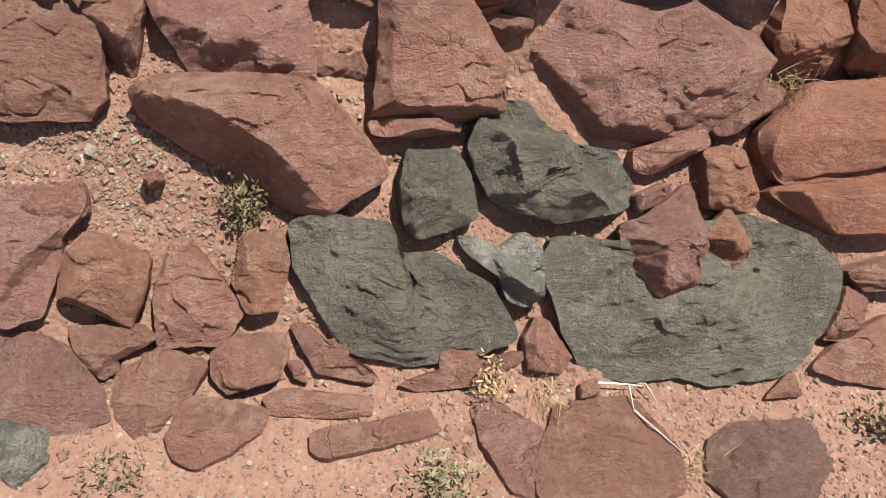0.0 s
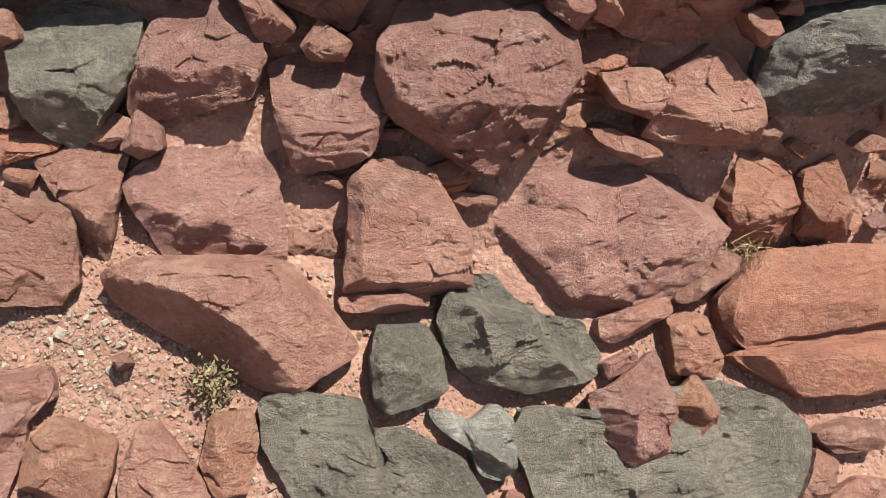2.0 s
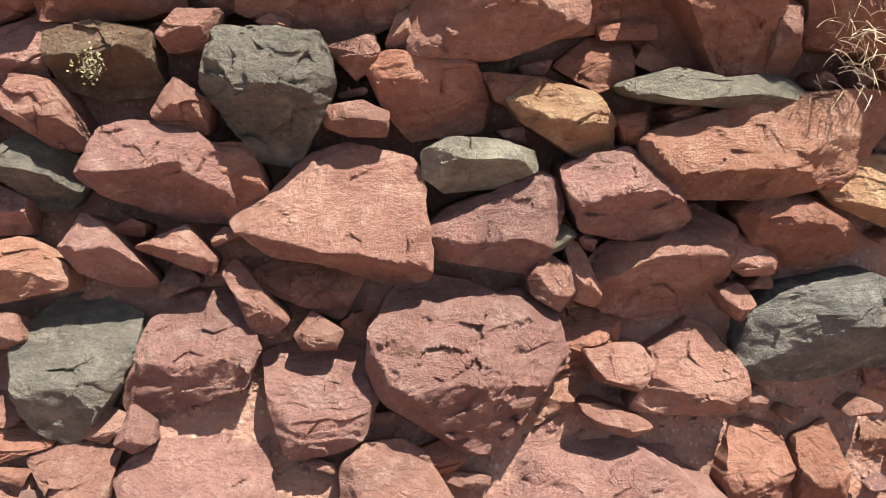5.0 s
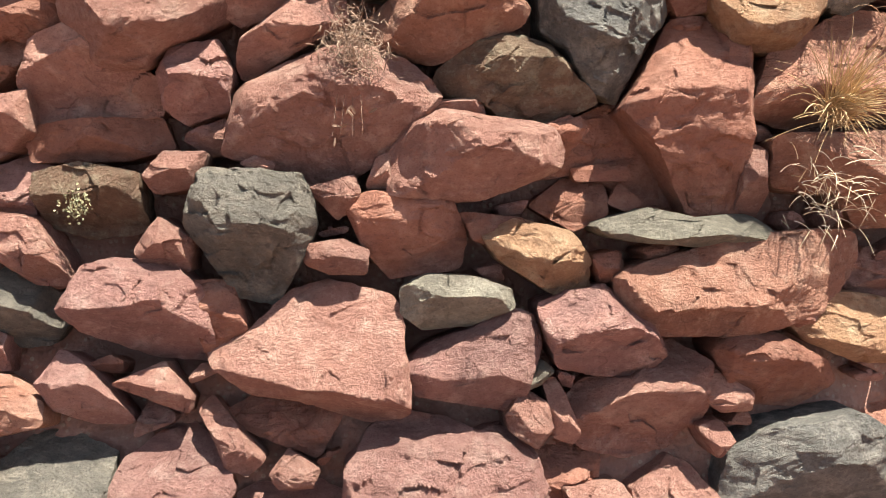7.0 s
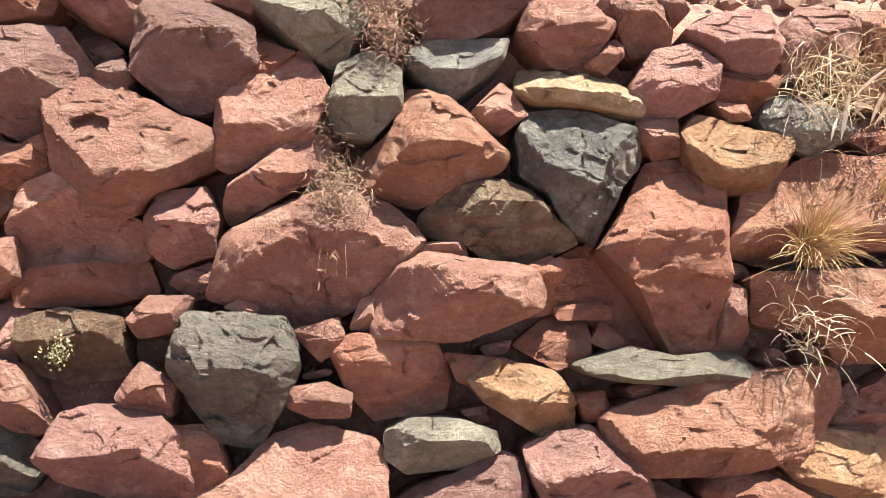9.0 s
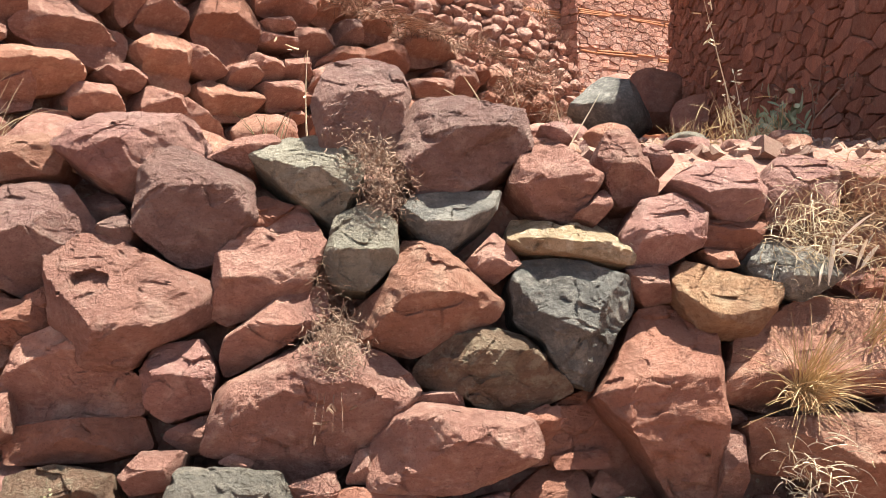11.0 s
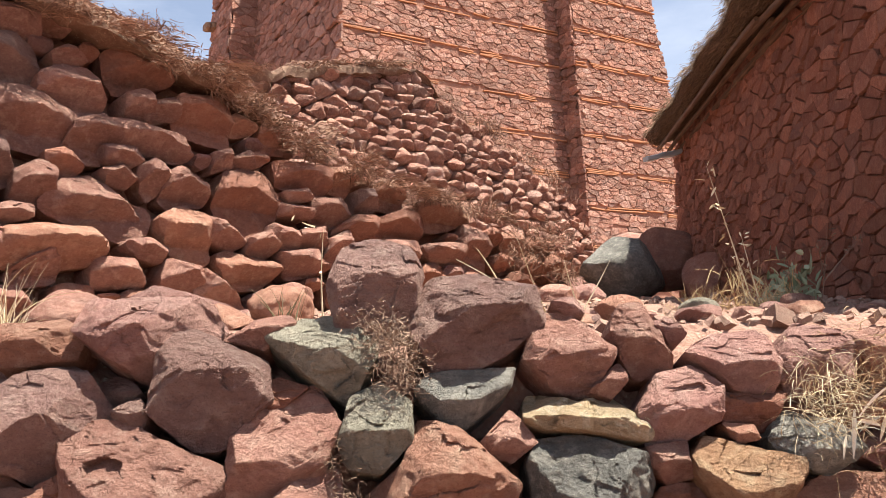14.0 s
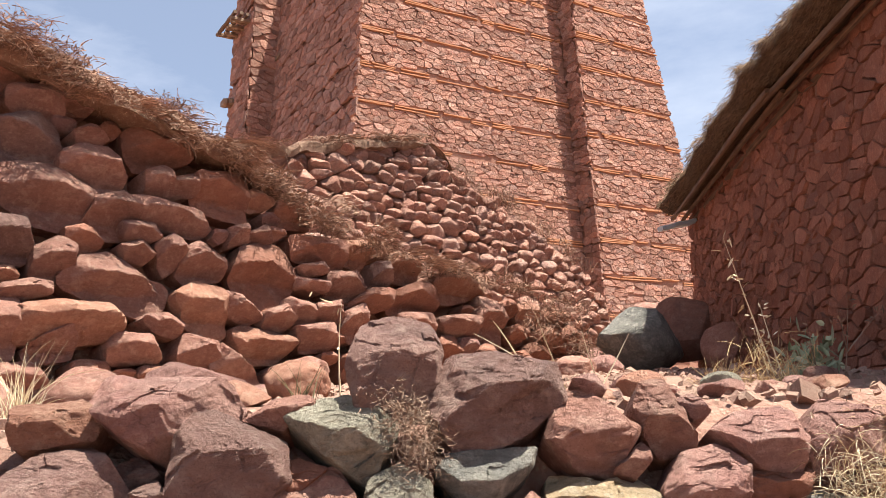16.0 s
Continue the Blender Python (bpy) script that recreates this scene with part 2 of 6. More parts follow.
        if notch and abs(x - notch[0]) < notch[2] and abs(y - notch[1]) < notch[3] - 0.35 * abs(x - notch[0]):
            h -= notch[4]
        return h + r * rough * k * (0.4 if flat else 0.9)

    centre = height(0, 0, 0)
    verts.append((0.0, 0.0, centre))
    for rho in rings:
        for a in range(nt):
            x, y = ray[a] * rad[a] * rho
            verts.append((x, y, height(x, y, rho)))
    last = verts[-nt:]
    for grow, drop in ((0.995, 0.02), (0.97, 0.5), (0.86, 1.0)):
        for a in range(nt):
            x, y, z = last[a]
            w = 1 + 0.02 * noise.noise((x * 25 + off[0], y * 25, drop * 3 + off[1]))
            verts.append((x * grow * w, y * grow * w, min(z - 0.004, z * (1 - drop) - back * drop)))
    m = len(rings) + 3
    faces = [(0, 1 + a, 1 + (a + 1) % nt) for a in range(nt)]
    for k in range(m - 1):
        for a in range(nt):
            i, j = 1 + k * nt + a, 1 + k * nt + (a + 1) % nt
            faces.append((i, i + nt, j + nt, j))
    faces.append(tuple(1 + (m - 1) * nt + a for a in reversed(range(nt))))
    return verts, faces


# ---- the bank and the dry-stone wall: a section that leans back, sheared along its length ----
SECTION = [(0.30, -0.03), (0.55, -0.03), (0.9, -0.02), (1.0, 0.03), (1.1, 0.13), (1.24, 0.25), (1.40, 0.40), (1.50, 0.60), (1.60, 0.83), (1.68, 1.05),
           (1.75, 1.3), (1.83, 1.55), (1.86, 1.75), (1.92, 1.93), (1.98, 2.10), (2.04, 2.5)]
ALONG_Y = [0.1] * 8 + [0.06] + [0.02] * 7
ALONG_Z = [-0.17] * 7 + [-0.08] + [0.0] * 8
ARC = np.concatenate([[0], np.cumsum(np.hypot(*np.diff(np.array(SECTION), axis=0).T))])
SEC = np.array(SECTION)


def on_wall(u, v):
    y = np.interp(v, ARC, SEC[:, 0]) + np.interp(v, ARC, ALONG_Y) * u
    z = np.interp(v, ARC, SEC[:, 1]) + np.interp(v, ARC, ALONG_Z) * u
    return Vector((u, float(y), float(z)))


def seat(point, u, v, reach=0.05):
    """The pose of a stone on a face: x along it, y up it, z out of it."""
    o = point(u, v)
    a = (point(u + reach, v) - point(u - reach, v)).normalized()
    b = (point(u, v + reach) - point(u, v - reach)).normalized()
    n = a.cross(b).normalized()
    b = n.cross(a)
    return Matrix(((a.x, b.x, n.x, o.x), (a.y, b.y, n.y, o.y), (a.z, b.z, n.z, o.z), (0, 0, 0, 1)))


wall_retaining = tagged(new("wall_retaining"), "battered dry-stone retaining wall of red and grey-green field stones", "wall", kind="structure")
laid = []


def lay(material, u, v, corners, out=4, up=None, under=None, ridge=-0.12, tilt=0, rough=1.0, flat=0, back=20, notch=None, floor=None):
    """One stone of the retaining wall; corners, out and back in centimetres."""
    rng = np.random.default_rng(int(abs(u) * 7919 + v * 104729) % 99991)
    low = v < 1.25
    up = (0.15 if low else 0.8) if up is None else up
    under = (0.45 if low else 0.75 if v < 1.8 else 1.25) if under is None else under
    ridge = ridge if low or ridge > 0.2 else ridge - 0.25 if v < 1.8 else ridge + 0.16 if v < 2.6 else ridge - 0.12
    up = up + 0.2 if v > 2.6 else up
    c = np.array(corners, float).reshape(-1, 2) / 100 * (1.03 if low else 1.09)
    out = out + (1.3 if v < 0.7 else 2.3 if low else 2.0 if v < 2.6 else 0.3)
    big = np.ptp(c, axis=0).max()
    nt, nr = (132, 36) if big > 0.2 else (92, 24) if big > 0.09 else (48, 11)
    verts, faces = stone_shape(c, rng, out / 100, up, under, ridge, tilt, rough, flat, back / 100, nt, nr, 1, floor if floor is not None else (0.3 * out / 100 - 0.006) if low else -0.05, notch)
    ob = mesh_object("stone", verts, faces, material, wall_retaining, LABELS[material], 32)
    ob.matrix_basis = seat(on_wall, u, v, 0.06)
    laid.append((u, v, c))
    return ob

# ---- ground: one sheet, from the path up the bank, behind the wall's stones, over the terrace and on to the hills ----
def ground_line():
    """Section of the sheet: y, z, the shear along x in y and z, and how much it is roughened."""
    rows = [(-90.0, -6.0, 0, 0, 0.0), (-30.0, -1.6, 0, 0, 0.0), (-8.0, -0.3, 0, -0.05, 0.0), (-2.0, -0.06, 0, -0.12, 0.0), (0.0, -0.04, 0.05, -0.17, 0.3)]
    for (y, z), b, c, v in zip(SECTION[1:14], ALONG_Y[1:], ALONG_Z[1:], ARC[1:]):
        inset = float(np.interp(z, (-0.03, 0.3, 0.55, 0.8, 1.0), (0.024, 0.038, 0.055, 0.080, 0.12)))
        rows.append((y + 0.9 * inset, z - 0.45 * inset, b, c, 1.0))
    rows += [(2.16, 1.96, 0, 0, 0.8), (2.6, 1.99, 0, 0, 0.8), (4.5, 2.18, 0, 0, 0.6), (7.5, 2.45, 0, 0, 0.5), (12.0, 2.75, 0, 0, 0.2), (25.0, 3.0, 0, 0, 0.0),
             (60.0, 2.0, 0, 0, 0.0), (400.0, -8.0, 0, 0, 0.0)]
    return np.array(rows)


def build_ground():
    line = ground_line()
    us = np.concatenate([[-300, -80, -25, -10, -5, -3, -2.2], np.arange(-1.6, 1.75, 0.014), [2.2, 3, 5, 10, 25, 80, 300]])
    step = [0.0]
    for a, b in zip(line[:-1], line[1:]):
        step.append(step[-1] + 1)
    ts = []
    for k in range(len(line) - 1):
        d = math.hypot(line[k + 1][0] - line[k][0], line[k + 1][1] - line[k][1])
        m = max(1, int(d / 0.014)) if min(line[k][4], line[k + 1][4]) > 0.7 else max(1, min(24, int(d / 0.12)))
        ts += [k + i / m for i in range(m)]
    ts.append(len(line) - 1)
    ks = np.arange(len(line))
    verts = []
    for t in ts:
        y0, z0, b, c, r = (float(np.interp(t, ks, line[:, i])) for i in range(5))
        for u in us:
            w = max(-1.6, min(1.75, u))
            y, z = y0 + b * w, z0 + c * w
            if r > 0 and abs(u) < 6:
                d = r * (0.016 * fbm(u * 6, y * 6, z * 6) + 0.006 * fbm(u * 30, y * 30, z * 30 + 4))
                y, z = y - 0.7 * d, z + 0.7 * d
            verts.append((u, y, z))
    w = len(us)
    faces = [(i * w + j, i * w + j + 1, (i + 1) * w + j + 1, (i + 1) * w + j) for i in range(len(ts) - 1) for j in range(w - 1)]
    ob = mesh_object("ground", verts, faces, SOIL, smooth=180)
    tagged(ob, "dry red earth bank and terrace strewn with gravel", "ground", kind="structure")
    return BVHTree.FromPolygons(verts, faces)


SHEET = build_ground()

# ---- the stones of the retaining wall ----
lay(RED, -0.745, 1.200, (-5.7, 9.8, 2.8, 9.9, 10.5, 9.6, 11.3, 1.8, 12, -4.4, 9.4, -8.9, -6.4, -9.9, -12, -9, -11.4, 7.8), out=2)
lay(RED, -0.350, 1.080, (-24.4, 8.4, -16.6, 11.6, 1.9, 12.8, 10.3, 11.8, 24.4, -3.4, 23.8, -5.6, 11.8, -12.8, 4.9, -12.2, -6.6, -4.9, -13.8, -1.5, -22.2, 3.8), out=10, up=.05, under=1.7, ridge=0, tilt=-30, floor=-.03)
lay(PINK, -0.770, 0.857, (-4.1, 11.8, 9.3, 13.1, 10.3, 8.2, 6.4, 3.4, 5.7, -4, 3.5, -10.9, -1.8, -13.1, -4.6, -12.7, -10.3, -11.7, -9.7, 11), out=3)
lay(ORANGE, -0.634, 0.816, (-7.3, 3.2, -3.3, 8.8, 8, 4.2, 7.8, -1.7, 5.1, -8.8, -8, -3.7), out=4)
lay(ORANGE, -0.352, 0.835, (-3.8, 7.2, 4, 7.8, 5.3, 2.6, 3.9, -6.9, -2.5, -7.8, -5.3, -2.1), out=4)
lay(RED, -0.465, 0.791, (-5.3, 9.5, -2.3, 10.2, 2.8, 4.4, 8.3, -3.2, 4.7, -9.6, -7.1, -10.2, -8.3, -0.2), out=2)
lay(GREEN, -0.075, 0.806, (-22.8, 12.6, -17.2, 14.3, -3, 12.8, -1.4, 7.3, 5.9, 7.5, 16.3, 2.1, 22.8, -7.1, 21.6, -9.5, 8.2, -13.7, 0.3, -14.3, -12.4, -11.6, -14.7, -6.6, -22, 4.4), out=5, rough=1.15)
lay(GREEN, -0.011, 1.000, (-6.7, 8.1, 2.9, 8.9, 5.7, 4.2, 8, -3.1, 6.3, -5.4, -3.3, -8.9, -6.7, -6.5, -8, 1.3), out=5, rough=1.15)
lay(GREEN, 0.228, 1.078, (-15.9, 7.9, -11.3, 11.6, -5.5, 11.9, -2.5, 8.1, 3.5, 4.4, 13.8, 2.7, 17.6, -4.2, 15.8, -9, 2.4, -11.9, -9.5, -10.1, -14.1, -7.4, -17.6, 1), out=9, up=.25, under=1.1, ridge=-.3, floor=-.02, rough=1.15)
lay(SLATE, 0.112, 0.856, (-9.3, 6, -4.8, 6.2, -0.1, 4, 4.6, 7.7, 8.7, 4.3, 9.3, -5, 5.8, -7.7, 1.7, -6.3, -0.1, -1.7, -5.9, 2.1), out=4)
lay(GREEN, 0.534, 0.803, (-32.4, 9.7, -29.4, 12.1, -17.3, 11.3, 9.2, 17.7, 25.1, 14, 33, 7.5, 32.1, -0.7, 27, -9.6, 21, -15.8, 3.9, -17.7, -3.6, -16, -14.9, -17.2, -23.4, -15.5, -26.8, -9, -29.9, -2, -33, 5), out=4, rough=1.15)
lay(PINK, 0.453, 0.924, (-9.7, 2.7, -2.9, 5.4, 4.6, 12.2, 7.8, 4.6, 9.7, -5, 9.1, -8.6, -0.3, -12.2, -6, -7.8), out=10, back=2)
lay(ORANGE, 0.589, 0.918, (-5.2, 0.4, 0.6, 7.9, 3.8, 4.4, 5.2, -4.1, 1.3, -7.9, -3.9, -3.2), out=8, back=2)
lay(RED, 0.479, 1.113, (-8.2, -0.1, 7.4, 5.2, 8.2, 1.4, -4.4, -5.2, -7.5, -4.2), out=2)
lay(ORANGE, 0.613, 1.059, (-6.5, 5.6, -2.7, 7.2, 2.5, 6.1, 6.5, -3.5, 3.9, -7.2, -5.1, -5.8), out=3)
lay(RUST, 0.924, 1.176, (-24.8, -1.2, -14.8, 9.4, 4.1, 12.1, 20.9, 12.1, 24.8, -4.6, 6.2, -7.4, -18, -12.1, -24, -6.6), out=4, flat=1)
lay(RUST, 0.931, 1.039, (-24.5, 0.8, -18.6, 1.4, 5.5, 6, 24.2, 8.7, 24.5, -5.6, 5.8, -8.6, -6.4, -8.7, -18.6, -3), out=4, flat=1)
lay(RED, 0.650, 1.216, (-8.3, -5.2, -2.6, -0.7, -1.7, 5.2, 3.2, 6.4, 8.3, 4.2, 7.1, 1.1, 1.3, -2.8, -4.5, -6.4), out=3)
lay(RED, -0.057, 1.138, (-9.2, -0, -4.8, 1.3, 9.2, 2.8, 8.7, -1.2, 0.7, -2.8, -8.1, -2.7), out=2)
lay(PINK, -0.737, 0.613, (-7.9, 9.6, -2.2, 9.7, 4.8, 6.6, 10.4, -0.7, 12.5, -6.4, 4.8, -9.7, -5, -7.4, -9.9, -6.3, -12.5, 8.5), out=3)
lay(SLATE, -0.749, 0.475, (-3.7, 5.8, 4.9, 4.7, 5.9, -0.8, 1.4, -5.8, -0.8, -4.3, -5.9, 1), out=2)
lay(RED, -0.619, 0.677, (-8.2, 4.5, 4.7, 5.2, 8.2, 2.5, 0.6, -1.8, 1.7, -3.4, -1.6, -5.2, -5.8, -1.9), out=2)
lay(RED, -0.531, 0.597, (-8.4, -3.7, -8, 3, -0.5, 8.9, 8.4, 5.2, 5.7, -0.2, -0.7, -8.3, -3, -8.9), out=3)
lay(RED, -0.371, 0.656, (-7.2, 2, -2.7, 5.4, 6.3, 6, 7.2, 1.6, 5.1, -3.3, -4.1, -6, -6.9, -2.8), out=3)
lay(RED, -0.414, 0.518, (-9.4, -0.4, -5.8, 7.1, 2.5, 5.9, 9.4, 4.1, 7.3, -0, 2, -4.5, -3.4, -7.1, -7.5, -5.4), out=1)
lay(RED, -0.241, 0.576, (-10.4, 1.3, -6.3, 3, 10.4, 1.2, 10, -2.4, 4.2, -3, -8.4, -2.3), out=2)
lay(RED, -0.127, 0.512, (-12.3, -3.5, -12.1, -0, 1.4, 3.4, 10.1, 5.2, 12.3, 0.3, -2.5, -3.6, -9.6, -5.2), out=1)
lay(PINK, 0.130, 0.490, (-6.7, 7.9, -3.2, 10.5, 6.7, 2.9, 3, -10.5, -0.7, -9.8, -5.8, -0.6), out=1)
lay(RED, 0.320, 0.475, (-8.4, 9.5, 7.5, 12, 15.1, -0.7, 14.8, -9, -0.4, -12, -14.5, -10.6, -15.1, -3.8), out=1)
lay(PLUM, 0.659, 0.447, (-11.6, 4.5, -5.2, 8.2, 12.9, 8.8, 13.9, -0.9, 8, -8.2, -9, -8.8, -13.9, -4), out=1)
lay(RED, 0.215, 0.700, (-5, 1.1, -2.7, 5.8, 0.3, 4.7, 5, -2.3, 2.5, -5.8, -4.6, -5.3), out=2)
lay(RED, 0.947, 0.691, (-14.8, -3.4, -8.1, 1.7, 4.5, 8.2, 14.8, 7.1, 13.6, -8.2, 3.6, -7.6, -8.3, -6), out=2)
lay(RED, 0.885, 0.780, (-5.3, -6, -0.3, 6, 5.3, 3, 1.6, -6), out=2)
lay(RED, 0.971, 0.867, (-9.1, 0.4, 1.7, 3.9, 9.1, 3.4, 7.7, -3, -3.4, -3.9), out=2)
lay(RED, 0.731, 0.619, (-4.7, -3.1, 2.7, 3.1, 4.7, -2.4), out=1)
lay(RED, -0.215, 0.679, (-8.8, 5.3, -5.5, 6, 0, -2.9, 8.8, -3.4, 7.7, -6, -3.2, -4), out=1)
lay(RED, 0.032, 0.652, (-13.8, -2.9, 3.2, 0.6, 13.8, 4.7, 13.1, 1.2, 2, -3.9, -8.2, -4.7), out=1)
lay(RED, -0.284, 0.639, (-2.2, 2.2, 1, 2.2, 2.2, -2.2, -0.5, -1.1), out=1)
lay(RED, 0.300, 0.608, (-1.9, 1.1, 1.7, 2.3, 2.2, -1.2, -2.2, -2.3), out=1)
lay(RED, -0.547, 1.005, (-2.1, 0.7, 0.9, 1.9, 2.1, -0.4, -0.6, -1.9), out=1)
lay(PINK, 0.442, 1.016, (-4.4, 0.2, 3.1, 3.3, 4.4, 0, -3.1, -3.3), out=1)
lay(PINK, -0.396, 1.361, (-14.9, 0.8, -7.5, 6.7, -4, 13.5, 10.8, 14.9, 12.9, 2.8, 14.9, -13.3, 9.4, -17.8, -2.2, -18.2, -8.3, -11), out=3)
lay(PINK, -0.507, 1.480, (-3.6, -2.4, -0.7, 4.4, 3.3, 1.3, 3.6, -2.5, -0.1, -4.4), out=3)
lay(RED, -0.628, 1.338, (-8.1, 5.1, -0.5, 10.6, 8.1, 11.1, 7.9, 7.1, 5.2, -11.1, 1.7, -13.5, -1.6, -7.2, -2, -2.2), out=3)
lay(GREEN, -0.621, 1.620, (-10.7, 6.8, -4.5, 13.4, 0.8, 14.3, 10.8, 9.4, 10.3, 0.3, 6.1, -6.8, -0.9, -14.3, -6.6, -10.9, -10.8, -4.5), out=4)
lay(PINK, -0.402, 1.654, (-12.5, -9.3, -7.6, 4.7, 2.3, 11.8, 8.3, 7.4, 12.5, -1.4, 9.4, -8.8, -3.4, -11.7, -11.6, -11.8), out=3)
lay(PINK, -0.152, 1.519, (-11.1, 8.6, -6.7, 10.2, 4.2, 10.4, 9.6, 8, 11.1, 2.9, 7.9, -6.3, 2.2, -9.8, -6.7, -10.4, -9.5, -1.3), out=3)
lay(RED, -0.154, 1.666, (-4.6, -0.6, -1.2, 3.7, 4.6, -0.4, 2.8, -3.7, -3.1, -3.5), out=2)
lay(RED, -0.275, 1.743, (-6, 4.6, -3.7, 7.6, 1.1, 1.3, 6, -4.4, 2.6, -7.6, -1.5, -5.7, -3.3, -0.6), out=2)
lay(PINK, 0.147, 1.576, (-18.9, 8.4, -14.3, 13.7, -9.8, 17.2, 0.1, 15.7, 5.7, 13.3, 12.5, 14.1, 17.2, 7.2, 19.2, -0.3, 15.2, -6.8, 8.1, -12.3, 4.5, -17.2, -2.6, -16.1, -9.4, -10.4, -16.1, -6.3, -19.2, 0.6), out=7, up=.35, under=.4, ridge=.1, rough=1.5)
lay(RED, -0.002, 1.283, (-11.9, 8.3, -8.9, 12.4, -1.5, 14.1, 3, 11.8, 10.9, 0.3, 12, -9.8, 5.8, -11.6, -7, -13.4, -12, -12.5), out=6, up=.1, under=.6, ridge=-.5)
lay(PINK, 0.437, 1.292, (-23.7, 5.3, -17, 13, -9.9, 17.9, -1.2, 14, 11.4, 11.8, 19.7, 13.3, 24.9, 5.6, 22.8, -0.9, 17.6, -10, -5.2, -21.8, -11.1, -13.1, -22.2, -12.7, -24.9, -2), out=5, up=.1, under=.5, ridge=-.4)
lay(RED, 0.448, 1.459, (-7.6, 3, -2.7, 3.5, 6.8, -0.4, 7.6, -1.9, 2.6, -3.5, -3.8, -0.8), out=3)
lay(RED, 0.459, 1.555, (-6.8, 3.8, 4.6, 4.5, 6.8, 0.3, 3.5, -4.5, -4, -2.2), out=3)
lay(RED, 0.615, 1.547, (-11.9, -7.5, -7.3, 3.7, 1.2, 9.2, 5.1, 7.5, 11.3, -0.4, 11.9, -8.3, 0.9, -9.2), out=4)
lay(RUST, 0.788, 1.370, (-9, -2.7, -4.9, 8.9, 4.6, 6.8, 9, -9.9, -5.5, -10.9), out=1)
lay(RUST, 0.931, 1.367, (-6.1, 1.2, -5.4, 5.1, 2.1, 8.9, 6.1, -7, -1.6, -10.9, -5, -7.2), out=2)
lay(SLATE, 0.939, 1.605, (-19.6, -7.3, -17.8, 4, -10.3, 9.1, 7.1, 11.8, 14.8, 7.8, 19.6, -5.9, 13.4, -8.3, -4.3, -11.8, -16.8, -8.9), out=6, up=.3, under=.7, ridge=.3)
lay(RED, 0.716, 1.670, (-3.6, 2.6, 1.1, 3.4, 3.6, -0.6, -0.2, -3.4), out=2)
lay(RED, 1.025, 1.464, (-4, -1.6, -0.5, 1.7, 4, 0.2, 1.6, -1.7), out=2)
lay(RED, 0.552, 1.746, (-14.4, -5.4, -10.8, -8.8, -2.3, -11.5, 7.6, -10.4, 12.9, -3.8, 14.4, 6.8, 8.2, 11.5, 2.9, 8.7, -1.2, 5.3, -9.6, 4.7, -14.3, 0.2), out=4, up=.2, under=.9, ridge=.35)
lay(RED, -0.123, 1.888, (-18, 2.8, -10.2, 5.1, -3.7, 11.5, 4.1, 13.7, 15.7, 10.1, 17.5, 5.5, 18, -12.2, 11.3, -13.7, -3, -8, -10.7, -6.6, -17.6, -1.1), out=7, up=0.45, under=.9, ridge=-0.75, rough=.7)
lay(OLIVE, 0.176, 1.982, (-10.7, 2.8, -5, 5.3, 4, 4.4, 10.2, 1.9, 10.7, -1.5, 2.6, -4.6, -6.5, -5.3, -10.3, -1.7), out=7, up=.8, under=1.2, ridge=.15)
lay(PINK, 0.210, 1.856, (-13, 0.5, -8.9, 3.8, -0.8, 6.2, 6.2, 9.9, 11.3, 8.5, 13, 3.8, 9.9, -5.5, 5.7, -9.9, -2.3, -7.6, -11.5, -5.3), out=4, up=.25, under=1, ridge=-.4)
lay(OLIVE, 0.334, 1.819, (-3.7, -2.9, -1.3, 1.7, 1.6, 2.9, 3.7, 0.8, 0.4, -1.9, -2.5, -2.9), out=3)
lay(RED, 0.317, 1.732, (-4.4, 1.3, -0.8, 5.8, 3.3, 3.1, 4.4, -2.1, 1.3, -5.8, -3.9, -2.2), out=4)
lay(RED, 0.388, 1.739, (-3.2, 6, -0.3, 6.4, 3.2, -3.7, 2, -6.4, -2.2, -4.5), out=2)
lay(PINK, 0.475, 1.899, (-12.3, 6.4, -5.4, 8.4, 0.4, 9.5, 9.8, 1.8, 12.3, -4.3, 7.6, -9.5, -1.9, -7.7, -9, -5.5, -11.8, 1.7), out=8, up=.5, under=1, ridge=.05)
lay(ORANGE, 0.763, 1.993, (-24.7, 3.3, -13.8, 6.3, 2, 9.2, 15.6, 9.9, 24.2, 9, 24.7, 2.4, 17.7, -5.8, 0.4, -9.9, -16.6, -9, -23.7, -2.6), out=9, up=0.6, under=1.1, ridge=-0.5)
lay(OLIVE, 0.646, 2.114, (-17.9, 1.3, -6.4, 4, 1.7, 1.7, 14.5, 2.3, 17.9, -0.6, 17, -3.4, 4.1, -4, -9.8, -2.3, -15.6, -1), out=14, up=.9, under=1.3, ridge=0)
lay(RUST, 0.850, 1.800, (-13.2, 5, -8.5, 9, 0, 7.3, 10.3, 1, 13.2, -3, 6.2, -9, -2.7, -7.5, -10.5, -1.4), out=4, up=.6, under=.8, ridge=.4)
lay(RED, 0.738, 1.765, (-5.2, -1.3, -3, 4.8, 5.2, -0.7, 4.8, -4.8, -1.4, -4.4), out=2)
lay(RED, 0.713, 1.670, (-3.8, 2.7, 1.1, 3.8, 3.8, -0.8, 0.2, -3.8), out=2)
lay(OCHRE, 1.006, 1.885, (-13.5, 2.9, -4.2, 7.4, 1.7, 6.5, 12, 4.2, 13.5, -7.4, 3.2, -7.4, -8.2, -2.3), out=3, up=0.6, ridge=-0.6)
